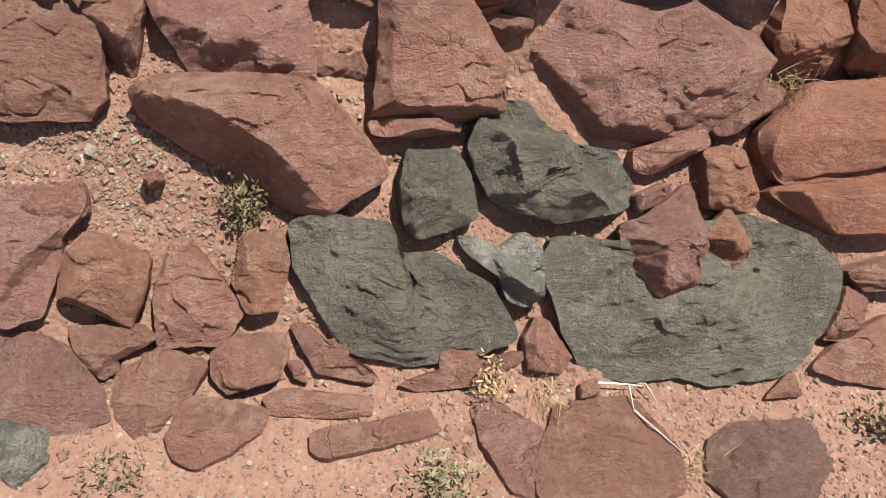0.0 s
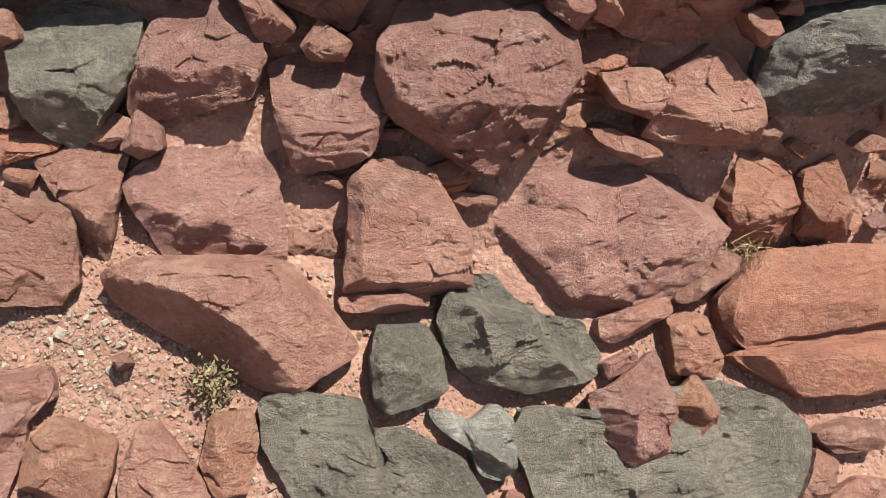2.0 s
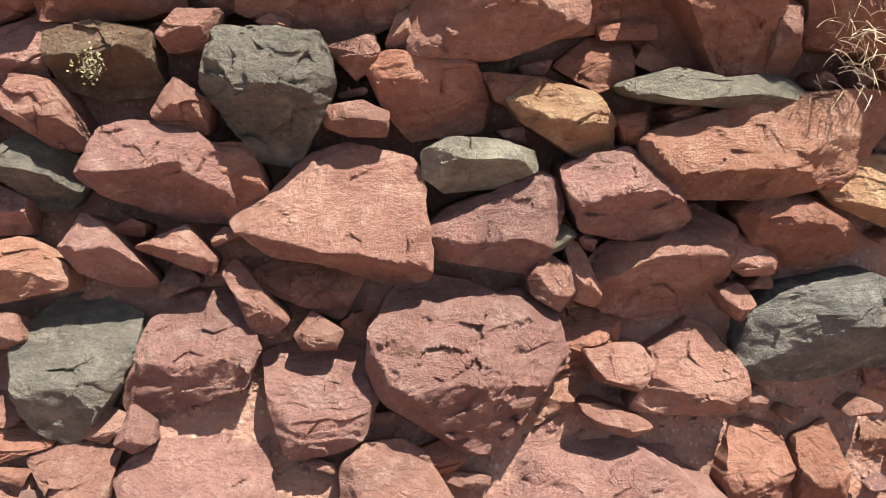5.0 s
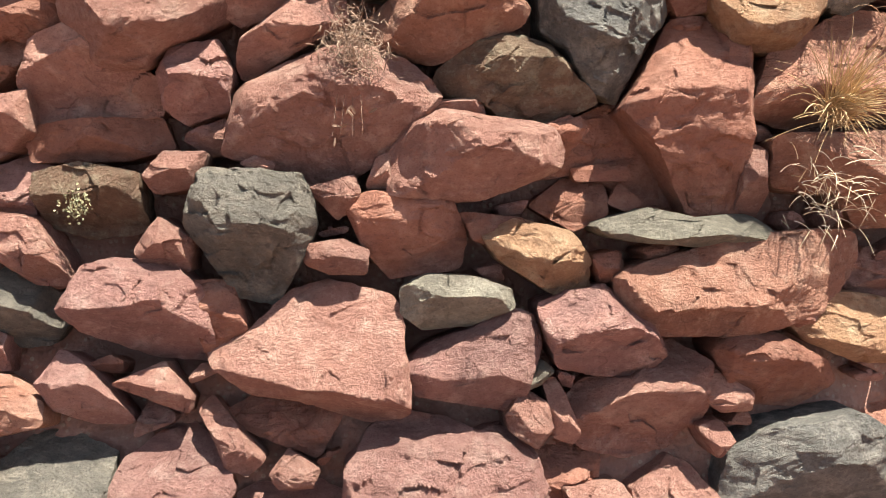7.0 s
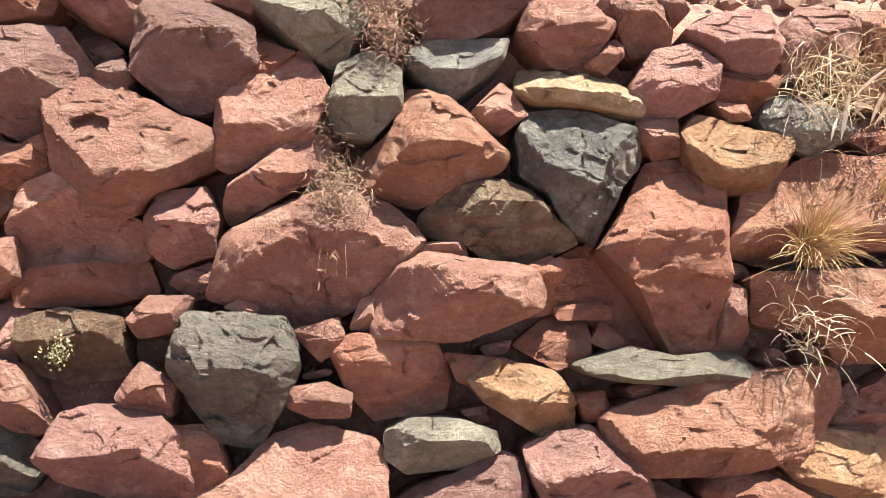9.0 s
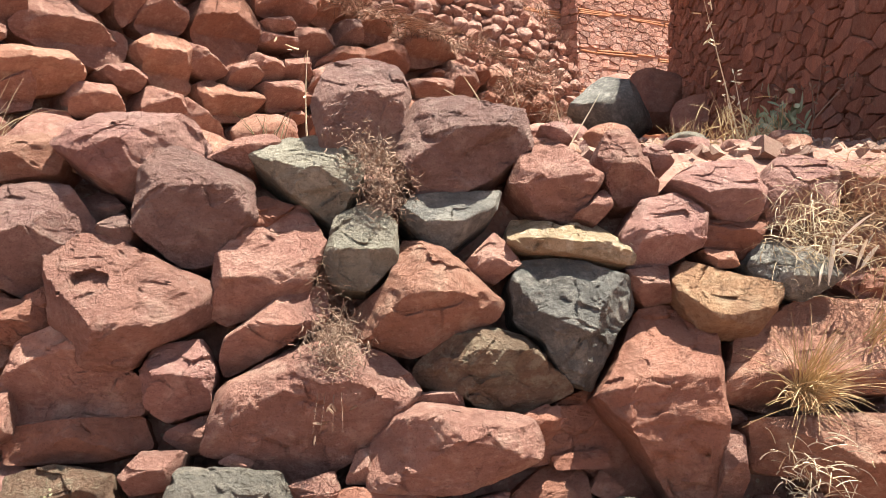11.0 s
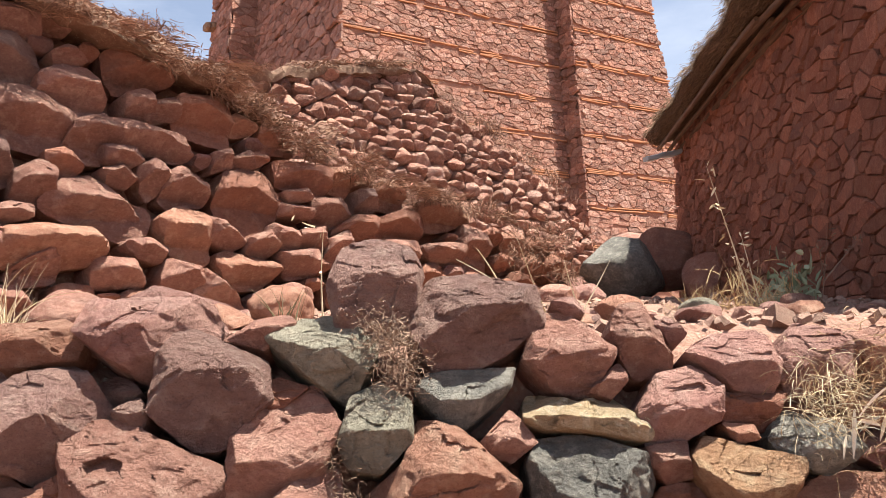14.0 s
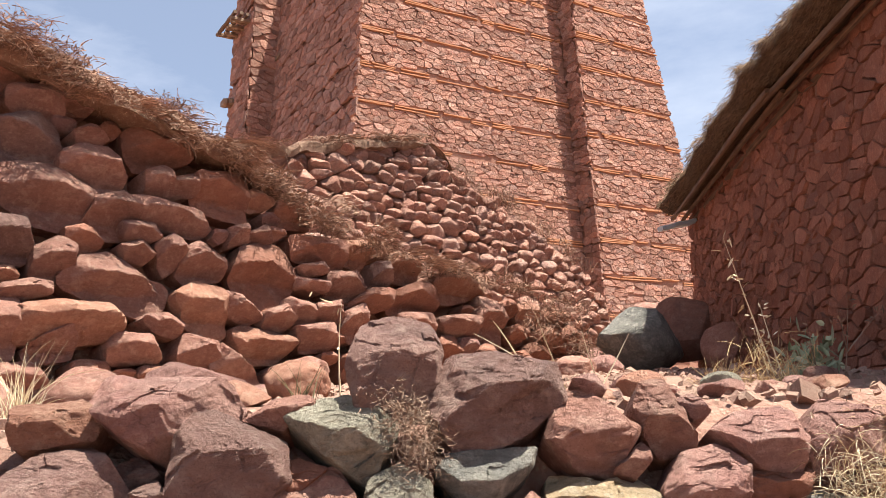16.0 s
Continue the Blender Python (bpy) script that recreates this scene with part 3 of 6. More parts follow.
lay(PINK, -0.452, 1.988, (-13.4, 0.5, -8.9, 8.5, -3.4, 9.9, 7.2, 7.8, 11.8, 3.8, 13.4, -4.5, 12.6, -9.9, 1.7, -8.8, -9.9, -2.9), out=8, up=.4, under=1.2, ridge=.05)
lay(GREEN, -0.698, 2.018, (-4.6, 2.6, 0.3, 8.9, 1.9, 4.5, 8.9, -0.1, 10.8, -2.4, 6.1, -8.6, -0.3, -8.9, -5.1, -1.7, -10.8, -4.7, -9.6, 5), out=3)
lay(PINK, -0.556, 1.850, (-8.4, 0.8, -3.9, 7.1, 0.3, 4.6, 8.4, -5.5, 8.4, -7.1, 0.9, -6.6, -5.4, -3.6), out=4)
lay(RED, -0.429, 1.838, (-7.3, 1.2, 2.7, 5, 7.3, -1.8, 6.5, -5, -0.9, -1.3), out=3)
lay(ORANGE, -0.729, 1.824, (-2.8, 5, 1.5, 5.8, 9.2, 0.2, 9.4, -4, -3.1, -5.8, -9.4, -4.9, -9.1, 4.3), out=4, up=.4, under=.8)
lay(GREEN, -0.225, 2.125, (-11.2, 7.5, -8.7, 12.7, -0.2, 12.4, 9.4, 11, 11.6, 6.7, 11.6, 1.3, 8.5, -5.1, 3.7, -12.7, -2.8, -11.3, -8.7, -2.3, -11.6, 2.1), out=8, up=.4, under=.8, ridge=.1, rough=1.6)
lay(RED, -0.061, 2.080, (-6, 2.6, 1.2, 3.4, 6, 1, 5.3, -3.4, -1.4, -3.1, -5.7, -1.3), out=3, under=.9)
lay(RUST, 0.075, 2.119, (-12.1, 7, -5.4, 8.4, 8.9, 6.8, 12.1, -0.4, 10.8, -7, -2.8, -8.4, -7, -2.9, -9.5, 2.6), out=1, up=.2, under=.7, ridge=.4)
lay(RED, -0.055, 2.200, (-4.3, 1.3, 2.3, 3.7, 4.3, 0.5, 0.9, -3.7, -2.9, -1.4), out=3)
lay(RED, -0.397, 2.118, (-5.4, -1, -0.6, 5.2, 5.4, 0.7, 4.4, -5.2, -2.5, -4.4), out=4, up=.5)
lay(MOSS, -0.540, 2.209, (-9.7, 5.3, -1.2, 7.1, 9.1, 4.7, 9.7, -5.9, -0.5, -7.1, -8.6, -4.2), out=2, up=.2, ridge=.3)
lay(RED, -0.629, 2.104, (-4.5, 1.3, -2.8, 6.5, 1, 3.2, 4.5, -4.5, 1.1, -6.5, -3.8, -2.5), out=3)
lay(RED, 0.220, 2.272, (-16.3, -6.7, -14.9, 2.4, -11.3, 6.3, -5.5, 8.4, 14.1, 5.2, 16.3, 0.3, 15.6, -3.2, 0.8, -8.4, -10.6, -7.5), out=11, up=.4, under=1.2, ridge=-.1)
lay(OCHRE, 0.342, 2.061, (-10.4, 4.6, -4.5, 7.8, 7.1, 5.1, 10.4, -0.9, 10.2, -7.8, 4.3, -7.6, -2.5, -3.2, -7.1, -0.1), out=4, rough=1.8, up=.3, under=.9)
lay(RUST, 0.422, 2.169, (-7.9, 0.1, -0, 5.2, 7.9, 3.9, 7.9, -2.2, 1.1, -5.2), out=-7)
lay(RUST, 0.493, 2.236, (-5.9, 1.2, 5.4, 1.9, 5.9, -1.9, -4.8, -1.6), out=-7)
lay(RUST, 0.544, 2.182, (-3.7, -1.2, -0.3, 3, 3.7, -1.5, 0.3, -3), out=-7)
lay(RED, -0.533, 2.461, (-12.4, -1.2, -9.3, 6.4, -0.6, 9, 5.5, 4, 12.4, -1.7, 12.2, -7.9, -9.8, -9, -11.9, -6.7), out=2, up=.1, under=.9, ridge=.4)
lay(RUST, -0.525, 2.331, (-12.8, 3, 11.9, 4, 13.4, -2.2, 4.2, -4, -12.4, -3.7, -13.4, -0.3), out=-1, up=.1)
lay(PINK, -0.324, 2.435, (-6.9, 2, -4.5, 6.4, 4.3, 7.3, 6.9, 1.7, 5.6, -5.1, -2.7, -7.3, -5.9, -4.8), out=5, rough=1.4)
lay(RED, -0.061, 2.365, (-20.4, -7.1, -16.8, 4.1, -4.3, 10.6, 4.7, 12.7, 14.9, 9, 20.4, 2, 12.1, -7, 1.7, -12.3, -5, -12.7, -12.7, -8.5), out=9, up=.5, under=.9, ridge=.15, rough=1.2)
lay(RED, -0.369, 2.259, (-6, -0.5, -1.6, 3.9, 6, 3.6, 3.7, -3, -4, -3.9), out=3)
lay(MOSS, 0.312, 2.427, (-15.7, 0.5, -9.7, 6.1, -0.4, 8.2, 7.8, 5.8, 11.7, -0.2, 15.7, -4.9, 6.1, -8.2, -2.1, -8, -6.6, -4.4, -13.5, -2.5), out=5, up=.6, under=.8, ridge=.2, rough=1.3)
lay(RED, 0.191, 2.368, (-5.4, 1.7, 4.4, 2, 5.4, -2, -3.8, -1.2), out=3)
lay(SLATE, 0.489, 2.514, (-12.5, 9.2, -9.9, 12.7, -0.1, 13.1, 10.9, 8.5, 12.5, 2.4, 7.9, -2.3, 3.9, -13.1, -2.6, -10.4, -6.9, -3, -11.6, 0.8), out=12, up=0.55, under=1, ridge=-0.8, rough=1.4)
lay(RUST, 0.664, 2.330, (-13.2, 2.9, -9.1, 7.6, -1.9, 19.5, 7, 20.4, 11.6, 14.1, 13.2, 6.7, 10.7, -8.8, 10.7, -20.4, 1.6, -19.9, -4.6, -8.1), out=10, flat=0, up=0.3, under=0.5, ridge=0.85, rough=1.3)
lay(RED, 0.801, 2.210, (-1.8, 7.9, 2.9, 5.3, 2.7, -7.6, -2.9, -7.9), out=3)
lay(ORANGE, 1.046, 2.437, (-24.3, -8.9, -18.9, 3.1, -1.4, 11.3, 15.5, 9.5, 24.3, 1.6, 22.2, -9.7, 3.9, -8.9, -11.9, -11.3), out=8, up=0.6, under=1, ridge=-0.85, rough=.7)
lay(ORANGE, 1.055, 2.197, (-19.7, 8.8, -3.1, 9.3, 10.8, 8.6, 19.7, 5.8, 17.6, -7.3, 8, -9.2, -0.6, -9.3, -7.3, -2.5, -18.4, -0.7), out=14, up=0.6, under=1, ridge=-0.85, rough=.7)
lay(OCHRE, 0.830, 2.552, (-11.8, 4.5, -7.8, 8.3, 11.8, 2.6, 11, 0.1, 2.7, -8.3, -6.1, -6.7, -10.8, 0.8), out=8, up=0.8, under=1, ridge=-0.6)
lay(RUST, 0.413, 2.312, (-4.2, 0.8, 2.6, 3.4, 4.2, 0.4, -0.9, -3.4), out=1)
lay(RED, -0.424, 2.602, (-16.2, 8.7, -14.3, 12.8, -3.3, 12, 2.4, 8.9, 16.2, 2.1, 15, -4.7, 5.4, -9, 1, -12.8, -7.7, -12.5, -13.1, -5, -14.1, 4.1), out=12, up=.5, under=1.2, ridge=-.3, notch=(-.06,.035,.036,.024,.022))
lay(RED, -0.144, 2.669, (-11.3, -9.2, -9.9, 1.8, -0.8, 9.5, 6.2, 11.6, 11.3, 3.1, 7.6, -5.1, -1.1, -9.5, -8.5, -11.6), out=6, up=.4, under=1, ridge=-.2)
lay(RED, -0.133, 2.527, (-10.3, -6.6, -9.1, -0.9, 2.4, 7.4, 9.3, 8.4, 10.3, 1.9, -1.3, -4.6, -9.2, -8.4), out=5, up=.5, under=1, ridge=-.1)
lay(OLIVE, 0.045, 2.693, (-7.2, -2.9, -4.6, 6.2, 1.4, 9, 7.2, 4.1, 6.9, -3.2, 0.8, -9, -5, -7.6), out=6, up=.3, under=.7)
lay(SLATE, 0.240, 2.746, (-10.4, 1.8, -7.3, 5.6, 10.4, 5.9, 8.9, 1.4, -0.6, -5.9, -5.3, -4.6), out=5, up=.3, under=.9, flat=1)
lay(ORANGE, 0.171, 2.582, (-15.5, -3.7, -7.1, 3.2, -3.2, 11.4, 3.8, 9.4, 15.5, -1.7, 14.1, -4.6, 4.4, -9, -2.8, -11.4, -12.1, -7.9), out=9, up=.5, under=.8, ridge=-.1)
lay(RED, 0.323, 2.666, (-5.4, -0.9, 0.9, 5.3, 5.4, -1.8, 0.4, -5.3, -4.3, -4), out=5)
lay(YELLOW, 0.488, 2.696, (-12.6, -0.5, -9.7, 6, -0.7, 3, 7, 5.4, 12.6, -2.3, 12.5, -6, 0.1, -3.3, -8.4, -2.4), out=9, up=0.8, under=0.9, ridge=-0.7, rough=1.8)
lay(PINK, 0.701, 2.709, (-9.2, -1.1, -3.9, 6.5, 3.9, 7.9, 9.2, 3, 7.8, -3.4, -1.3, -7.5, -7.6, -7.9), out=6, up=.4)
lay(RED, 0.475, 2.843, (-9.8, -1.3, -5.8, 9.3, -0.2, 8.5, 9.8, -0.9, 3.3, -9.3, -4, -7.8), out=6, up=.4)
lay(RED, 0.550, 2.776, (-4.2, -2.5, 3.3, 3.9, 4.2, -0.7, 0.7, -3.9), out=3)
lay(RED, 0.639, 2.868, (-6.3, 1.3, -3.8, 6.7, 0.9, 8, 4.6, 1.2, 6.3, -7.5, -1.5, -8, -4.9, -4), out=5, up=.3)
lay(PLUM, 0.272, 2.910, (-14.3, -1, -9.5, 9.6, 1.8, 10.9, 13, 8.1, 14.3, -0, 5.7, -6.5, -3.2, -10.9, -9.2, -10.1), out=11, up=.6, under=1, ridge=.15)
lay(PLUM, 0.054, 3.010, (-9.8, -0.5, -6.5, 9.1, -0.1, 11.9, 7.5, 8.8, 9.8, 1.9, 8.1, -11.9, -7.5, -11.4), out=8, up=.5, under=.6, ridge=.1, back=5)
lay(OLIVE, -0.066, 2.848, (-11.5, 4.9, -7.4, 8.1, 2.1, 9.3, 11.5, 2.6, 11.5, 0.1, 5.3, -9.3, -2.8, -3.5), out=7, up=.6, under=1, ridge=.1)
lay(RED, -0.195, 2.922, (-7.3, -2.5, -0.4, 2.6, 5.5, 3.9, 7.3, 0.6, 0.8, -3.9), out=3)
lay(PINK, -0.429, 2.910, (-14.8, 2.3, -3.8, 9.2, 11.2, 7.8, 14.8, 3.2, 12.6, -1.9, 4.6, -3.7, 2.5, -9.2, -7.8, -4.1), out=8, up=.6, under=.9, ridge=.1)
lay(PLUM, -0.291, 2.797, (-11.6, -5.2, -9.8, 9.5, -3.5, 12, 5.8, 6.8, 10.4, 4.8, 11.6, -3.3, 3.6, -11.6, -3.1, -12), out=8, up=.4, under=.7, ridge=.2)
lay(PLUM, -0.618, 2.747, (-6.3, 8.8, 0, 13.7, 6.9, 8.6, 12.8, 0, 5.3, -3.4, 3.2, -13.7, -5.4, -10, -11.8, -8.7, -12.8, 8.9), out=8, up=.4, under=.6)
lay(PLUM, -0.452, 2.749, (-3.9, -0.2, 1, 3.9, 3.9, -0.4, 1.8, -3.9), out=3)
lay(PINK, 0.838, 2.803, (-10, 2.2, -3.6, 6.1, 7.1, 7.3, 10, -0.8, 7.7, -7.3, -1.2, -5.9), out=6, up=.6)
lay(PINK, 1.035, 2.809, (-10.4, -1.3, -1.7, 8, 7.3, 5.2, 10.4, -0.3, 6.9, -5.6, -6.8, -8), out=5, up=.5)
lay(RED, 1.231, 2.824, (-11, 3.6, 1.3, 4.9, 11, 3.4, 9.4, -4.9, -5.6, -4.6), out=4, up=.5)
lay(SLATE, 0.990, 2.617, (-9.8, 1.2, -5.5, 6.7, 4.9, 4.5, 9.8, -1.9, 2.8, -6.7, -6.1, -3.9), out=5)
lay(ORANGE, 0.829, 2.646, (-3.8, 2.2, 2.6, 1.4, 3.8, -1.7, -1.4, -2.2), out=2)
lay(ORANGE, -0.658, 2.925, (-3.2, 3.5, 3.4, 5.3, 8.7, 0.8, 7.3, -4.2, -2.6, -5.3, -8, -5.2, -8.7, 3.5), out=3, up=.7)
lay(PINK, 0.713, 2.889, (-3.7, 1.7, 0.4, 3, 3.7, -1.8, -0.3, -3), out=2)
lay(RUST, -0.641, 2.567, (-3.2, 4.5, 6.5, 3.1, 7.5, -3.7, -1.1, -4.5, -7.5, -2.1, -7.5, 3.5), out=1)
lay(RED, -0.693, 2.376, (-0.2, 3.6, 4.1, 5.7, 4.5, -2.6, -0.3, -5.7, -4.5, -4.5, -4.4, 3.2), out=3)
lay(RED, -0.062, 2.199, (-5, 1.7, 4, 4.2, 5, 0.7, 0.4, -4.2), out=3)
lay(RED, 0.030, 2.250, (-2.9, -3.2, -0.5, 2.4, 2.9, 3.4, 2.7, -3.4), out=2)
lay(RED, -0.211, 2.267, (-3.3, 0.4, 0, 2, 3.3, 0.2, 2.1, -2), out=2)
lay(RUST, 0.862, 2.718, (7.3, 6.4, 7.7, -0.2, 3.2, -6.4, -7, -3.7, -7.7, 1.5), out=2)
lay(RED, -0.770, 1.716, (-5.3, 3.8, 4.1, 2.2, 5.3, -2.9, 1.2, -3.8, -5, -3.3), out=2)
lay(RED, -0.753, 1.161, (-4.7, 0.7, 0.8, 4.5, 4.6, 3.5, 4.7, -0.2, 1.1, -4.4, -4.5, -4.5), out=2)
lay(RED, -0.720, 0.956, (-1.7, 2.8, 4.8, 3.8, 6, -2.4, -1.4, -3.8, -6, -2.2), out=2)
lay(RED, 0.661, 2.591, (-4.9, 3.2, 4, 4.2, 4.9, -3.2, -0.2, -4.2, -3.8, -0.5), out=2)
lay(RUST, 0.275, 2.119, (-7.8, 4, 3.4, 2.5, 7.8, -2.1, 1, -4, -5.7, -1.5), out=1)
lay(RUST, 0.491, 2.036, (-3.5, 2.4, 2.3, 3.3, 3.5, -1.2, -1.2, -3.3), out=1)
lay(RUST, 0.897, 1.911, (-4.3, 1.6, 1.8, 3.8, 4.3, 1.1, 1.9, -3.8), out=2)
lay(RUST, 0.413, 2.314, (-4, 1.9, 0.7, 3.5, 4.2, 0.5, 0.5, -3.5, -4.2, -1.6), out=1)
lay(PINK, 0.487, 2.949, (-3.7, 1.4, 1.5, 2.7, 3.7, -1.4, -0.2, -2.7), out=3)
lay(RUST, 0.518, 2.274, (-15.2, -4.7, -6, 7.7, 5.4, 12, 11.3, -2.5, 15.2, -12, 4.5, -10.2, -3.2, -3), out=-10, up=.1, under=.5, ridge=.6)
lay(RUST, -0.296, 1.960, (-5.4, 7.9, 2.3, 7.6, 5.4, -1.5, 4.2, -7.9, -2.4, -7.6, -4.5, 1.2), out=2, up=.2, under=.6, ridge=.5)
lay(RED, -0.665, 2.118, (-3.4, 6.8, 2.9, 5.5, 6.9, -2.4, 7.8, -6.8, 0.4, -6.5, -3.7, -1.9, -7.8, 0.4), out=1, up=.3, under=.6)
lay(RUST, -0.570, 2.609, (2.7, 4.5, 5.9, -0.1, 1.6, -4.5, -3.8, -2.1, -5.9, 0.2), out=0, up=.2)
lay(RUST, 0.607, 2.057, (-4.2, 1.3, 1.9, 3.4, 4.2, -1.3, -1.9, -3.4), out=0, up=.2)
lay(RUST, -0.146, 2.765, (-5.2, 3.7, -0.6, 4.9, 5.2, 2.3, -0.6, -2.5, -4.1, -4.9), out=1, up=.3)

# ---- small stones wedged in the gaps of the retaining wall ----
def covered(u, v, grow):
    """Whether a point of the wall's face lies in the outline of a laid stone, or within `grow` of it."""
    for cu, cv, c in laid:
        p = np.array([u - cu, v - cv])
        if abs(p[0]) > np.abs(c[:, 0]).max() + grow or abs(p[1]) > np.abs(c[:, 1]).max() + grow:
            continue
        a, b = c, np.roll(c, -1, axis=0)
        e = b - a
        t = np.clip(((p - a) * e).sum(1) / (e * e).sum(1), 0, 1)
        if np.hypot(*(a + t[:, None] * e - p).T).min() < grow:
            return True
        hit = ((a[:, 1] > p[1]) != (b[:, 1] > p[1]))
        with np.errstate(divide="ignore", invalid="ignore"):
            x = a[:, 0] + (p[1] - a[:, 1]) * e[:, 0] / e[:, 1]
        if (hit & (p[0] < x)).sum() % 2:
            return True
    return False


def wedge_stones():
    rng = np.random.default_rng(11)
    count = 0
    for radius, tries in ((0.085, 700), (0.055, 900), (0.036, 1400), (0.022, 1500)):
        for _ in range(tries):
            u, v = rng.uniform(-1.15, 1.35), rng.uniform(1.27, 2.86)
            if covered(u, v, radius * (0.3 if radius > 0.08 else 0.7)) or count > 140:
                continue
            k = int(rng.integers(5, 8))
            a = np.sort(rng.uniform(0, 2 * math.pi, k) * 0.35 + np.arange(k) * 2 * math.pi / k)
            r = radius * rng.uniform(0.8, 1.35, k) * 100
            c = [w for p in zip(r * np.cos(a) * 1.25, r * np.sin(a) * 0.9) for w in p]
            lay((RED, RED, PINK, RUST, ORANGE, PLUM)[int(rng.integers(0, 6))], u, v, c, out=-4 if radius > 0.08 else -2.5 if radius > 0.03 else -3, rough=1.2)
            count += 1


wedge_stones()


# ---- gravel and clods on the bank ----
def pebble(rng, at, size, squash=0.6):
    """A rough eight-cornered chip: its corners and faces."""
    s = size * rng.uniform(0.6, 1.3, 3) * (1, 1, squash)
    q = np.array([(x, y, z) for z in (-1, 1) for x, y in ((-1, -1), (1, -1), (1, 1), (-1, 1))], float)
    q[4:, :2] *= rng.uniform(0.5, 0.85)
    q = (q + rng.uniform(-0.3, 0.3, (8, 3))) * s
    r = Euler(rng.uniform(-0.6, 0.6, 2).tolist() + [rng.uniform(0, 6.3)]).to_matrix()
    return [tuple(Vector(at) + r @ Vector(p)) for p in q], [(0, 3, 2, 1), (4, 5, 6, 7), (0, 1, 5, 4), (1, 2, 6, 5), (2, 3, 7, 6), (3, 0, 4, 7)]


CHIPS = rock("mixed_chips", (0.36, 0.210, 0.158), (0.31, 0.195, 0.146), (0.43, 0.295, 0.222), 0.2, 0.4, 2.0, True)
PALE_CHIPS = rock("pale_grey_chips", (0.36, 0.295, 0.228), (0.30, 0.250, 0.195), (0.45, 0.375, 0.290), 0.2, 0.4, 2.0, True, 1.0)


def heap(name, label, material, rng, spots, sizes, category="gravel"):
    verts, faces = [], []
    for at, big in zip(spots, sizes):
        v, f = pebble(rng, at, big)
        n = len(verts)
        verts += v
        faces += [tuple(i + n for i in q) for q in f]
    return tagged(mesh_object(name, verts, faces, material), label, category, kind="stuff")


def bank_gravel():
    rng = np.random.default_rng(5)
    spots, sizes, pale, pale_sizes = [], [], [], []
    while len(spots) < 9500:
        u, v = rng.uniform(-1.2, 1.4), rng.uniform(0.3, 1.6)
        left = math.exp(-((u + 0.55) / 0.30) ** 2 - ((v - 1.05) / 0.16) ** 2)
        if rng.uniform() > 0.22 + left + (0.15 if v < 0.7 else 0) or covered(u, v, 0.0):
            continue
        m = seat(on_wall, u, v, 0.05)
        out = m.col[2].xyz
        hit = SHEET.ray_cast(m.translation + out * 0.2, -out)[0]
        if hit is None:
            continue
        big = rng.uniform(0.0014, 0.0038) * (2.2 if rng.uniform() < 0.12 else 1)
        at = hit + out * big * 0.4
        if rng.uniform() < 0.10 + 0.16 * left:
            pale.append(at)
            pale_sizes.append(big * 0.95)
        else:
            spots.append(at)
            sizes.append(big)
    heap("gravel", "reddish chips of stone lying on the earth bank", CHIPS, rng, spots, sizes)
    heap("gravel", "pale grey-green gravel lying on the earth bank", PALE_CHIPS, rng, pale, pale_sizes)


bank_gravel()


def terrace_rubble():
    rng = np.random.default_rng(8)
    spots, sizes = [], []
    for _ in range(1800):
        x, y = rng.uniform(-2.2, 2.3), 2.0 + 5.2 * rng.uniform() ** 1.6
        z = float(np.interp(y, (2.0, 2.6, 4.5, 7.5), (1.94, 1.98, 2.18, 2.45)))
        spots.append((x, y, z + 0.01))
        sizes.append(rng.uniform(0.006, 0.022) * (2.0 if rng.uniform() < 0.12 else 1))
    heap("rubble", "loose red rubble scattered over the dry terrace", CHIPS, rng, spots, sizes, "rubble")


terrace_rubble()


# ---- the old wall that closes the terrace, running away from the viewer ----
BACK_AT, BACK_WAY, BACK_LEAN, BACK_FOOT = Vector((-1.77, 4.0, 0)), Vector((0.7205, 0.6935, 0)), 0.10, 2.25
BACK_OUT = Vector((0.6935, -0.7205, 0))


def on_back(s, z):
    return BACK_AT + BACK_WAY * s - BACK_OUT * (BACK_LEAN * (z - BACK_FOOT)) + Vector((0, 0, z))


def back_top(s):
    """Height of the old wall's broken top along its length."""
    return float(np.interp(s, (-2.0, 0.1, 0.7, 1.4, 1.8, 2.2, 3.1, 4.0, 4.7, 5.2), (4.3, 3.88, 3.74, 3.60, 3.44, 3.26, 3.14, 3.03, 2.9, 2.76)))


def slab_core(name, point, s_list, low, top, thick, material, parent):
    """The solid body of a wall behind its facing stones."""
    verts, faces = [], []
    for s in s_list:
        a, b = point(s, low), point(s, top(s))
        back = (point(s + 0.1, low) - point(s, low)).cross(Vector((0, 0, 1))).normalized() * -thick
        verts += [tuple(a), tuple(b), tuple(b + back), tuple(a + back)]
    for k in range(len(s_list) - 1):
        for i in range(4):
            j = (i + 1) % 4
            faces.append((4 * k + i, 4 * k + j, 4 * k + 4 + j, 4 * k + 4 + i))
    n = 4 * (len(s_list) - 1)
    faces += [(0, 3, 2, 1), (n, n + 1, n + 2, n + 3)]
    return mesh_object(name, verts, faces, material, parent)


wall_old = tagged(new("wall_old"), "crumbling dry-stone wall of rounded red stones topped with brushwood", "wall", kind="structure")
slab_core("core", lambda s, z: on_back(s, z) - BACK_OUT * 0.17, [-2.0 + 0.4 * k for k in range(19)], 1.9, back_top, 0.55, SOIL, wall_old)
laid_back = []


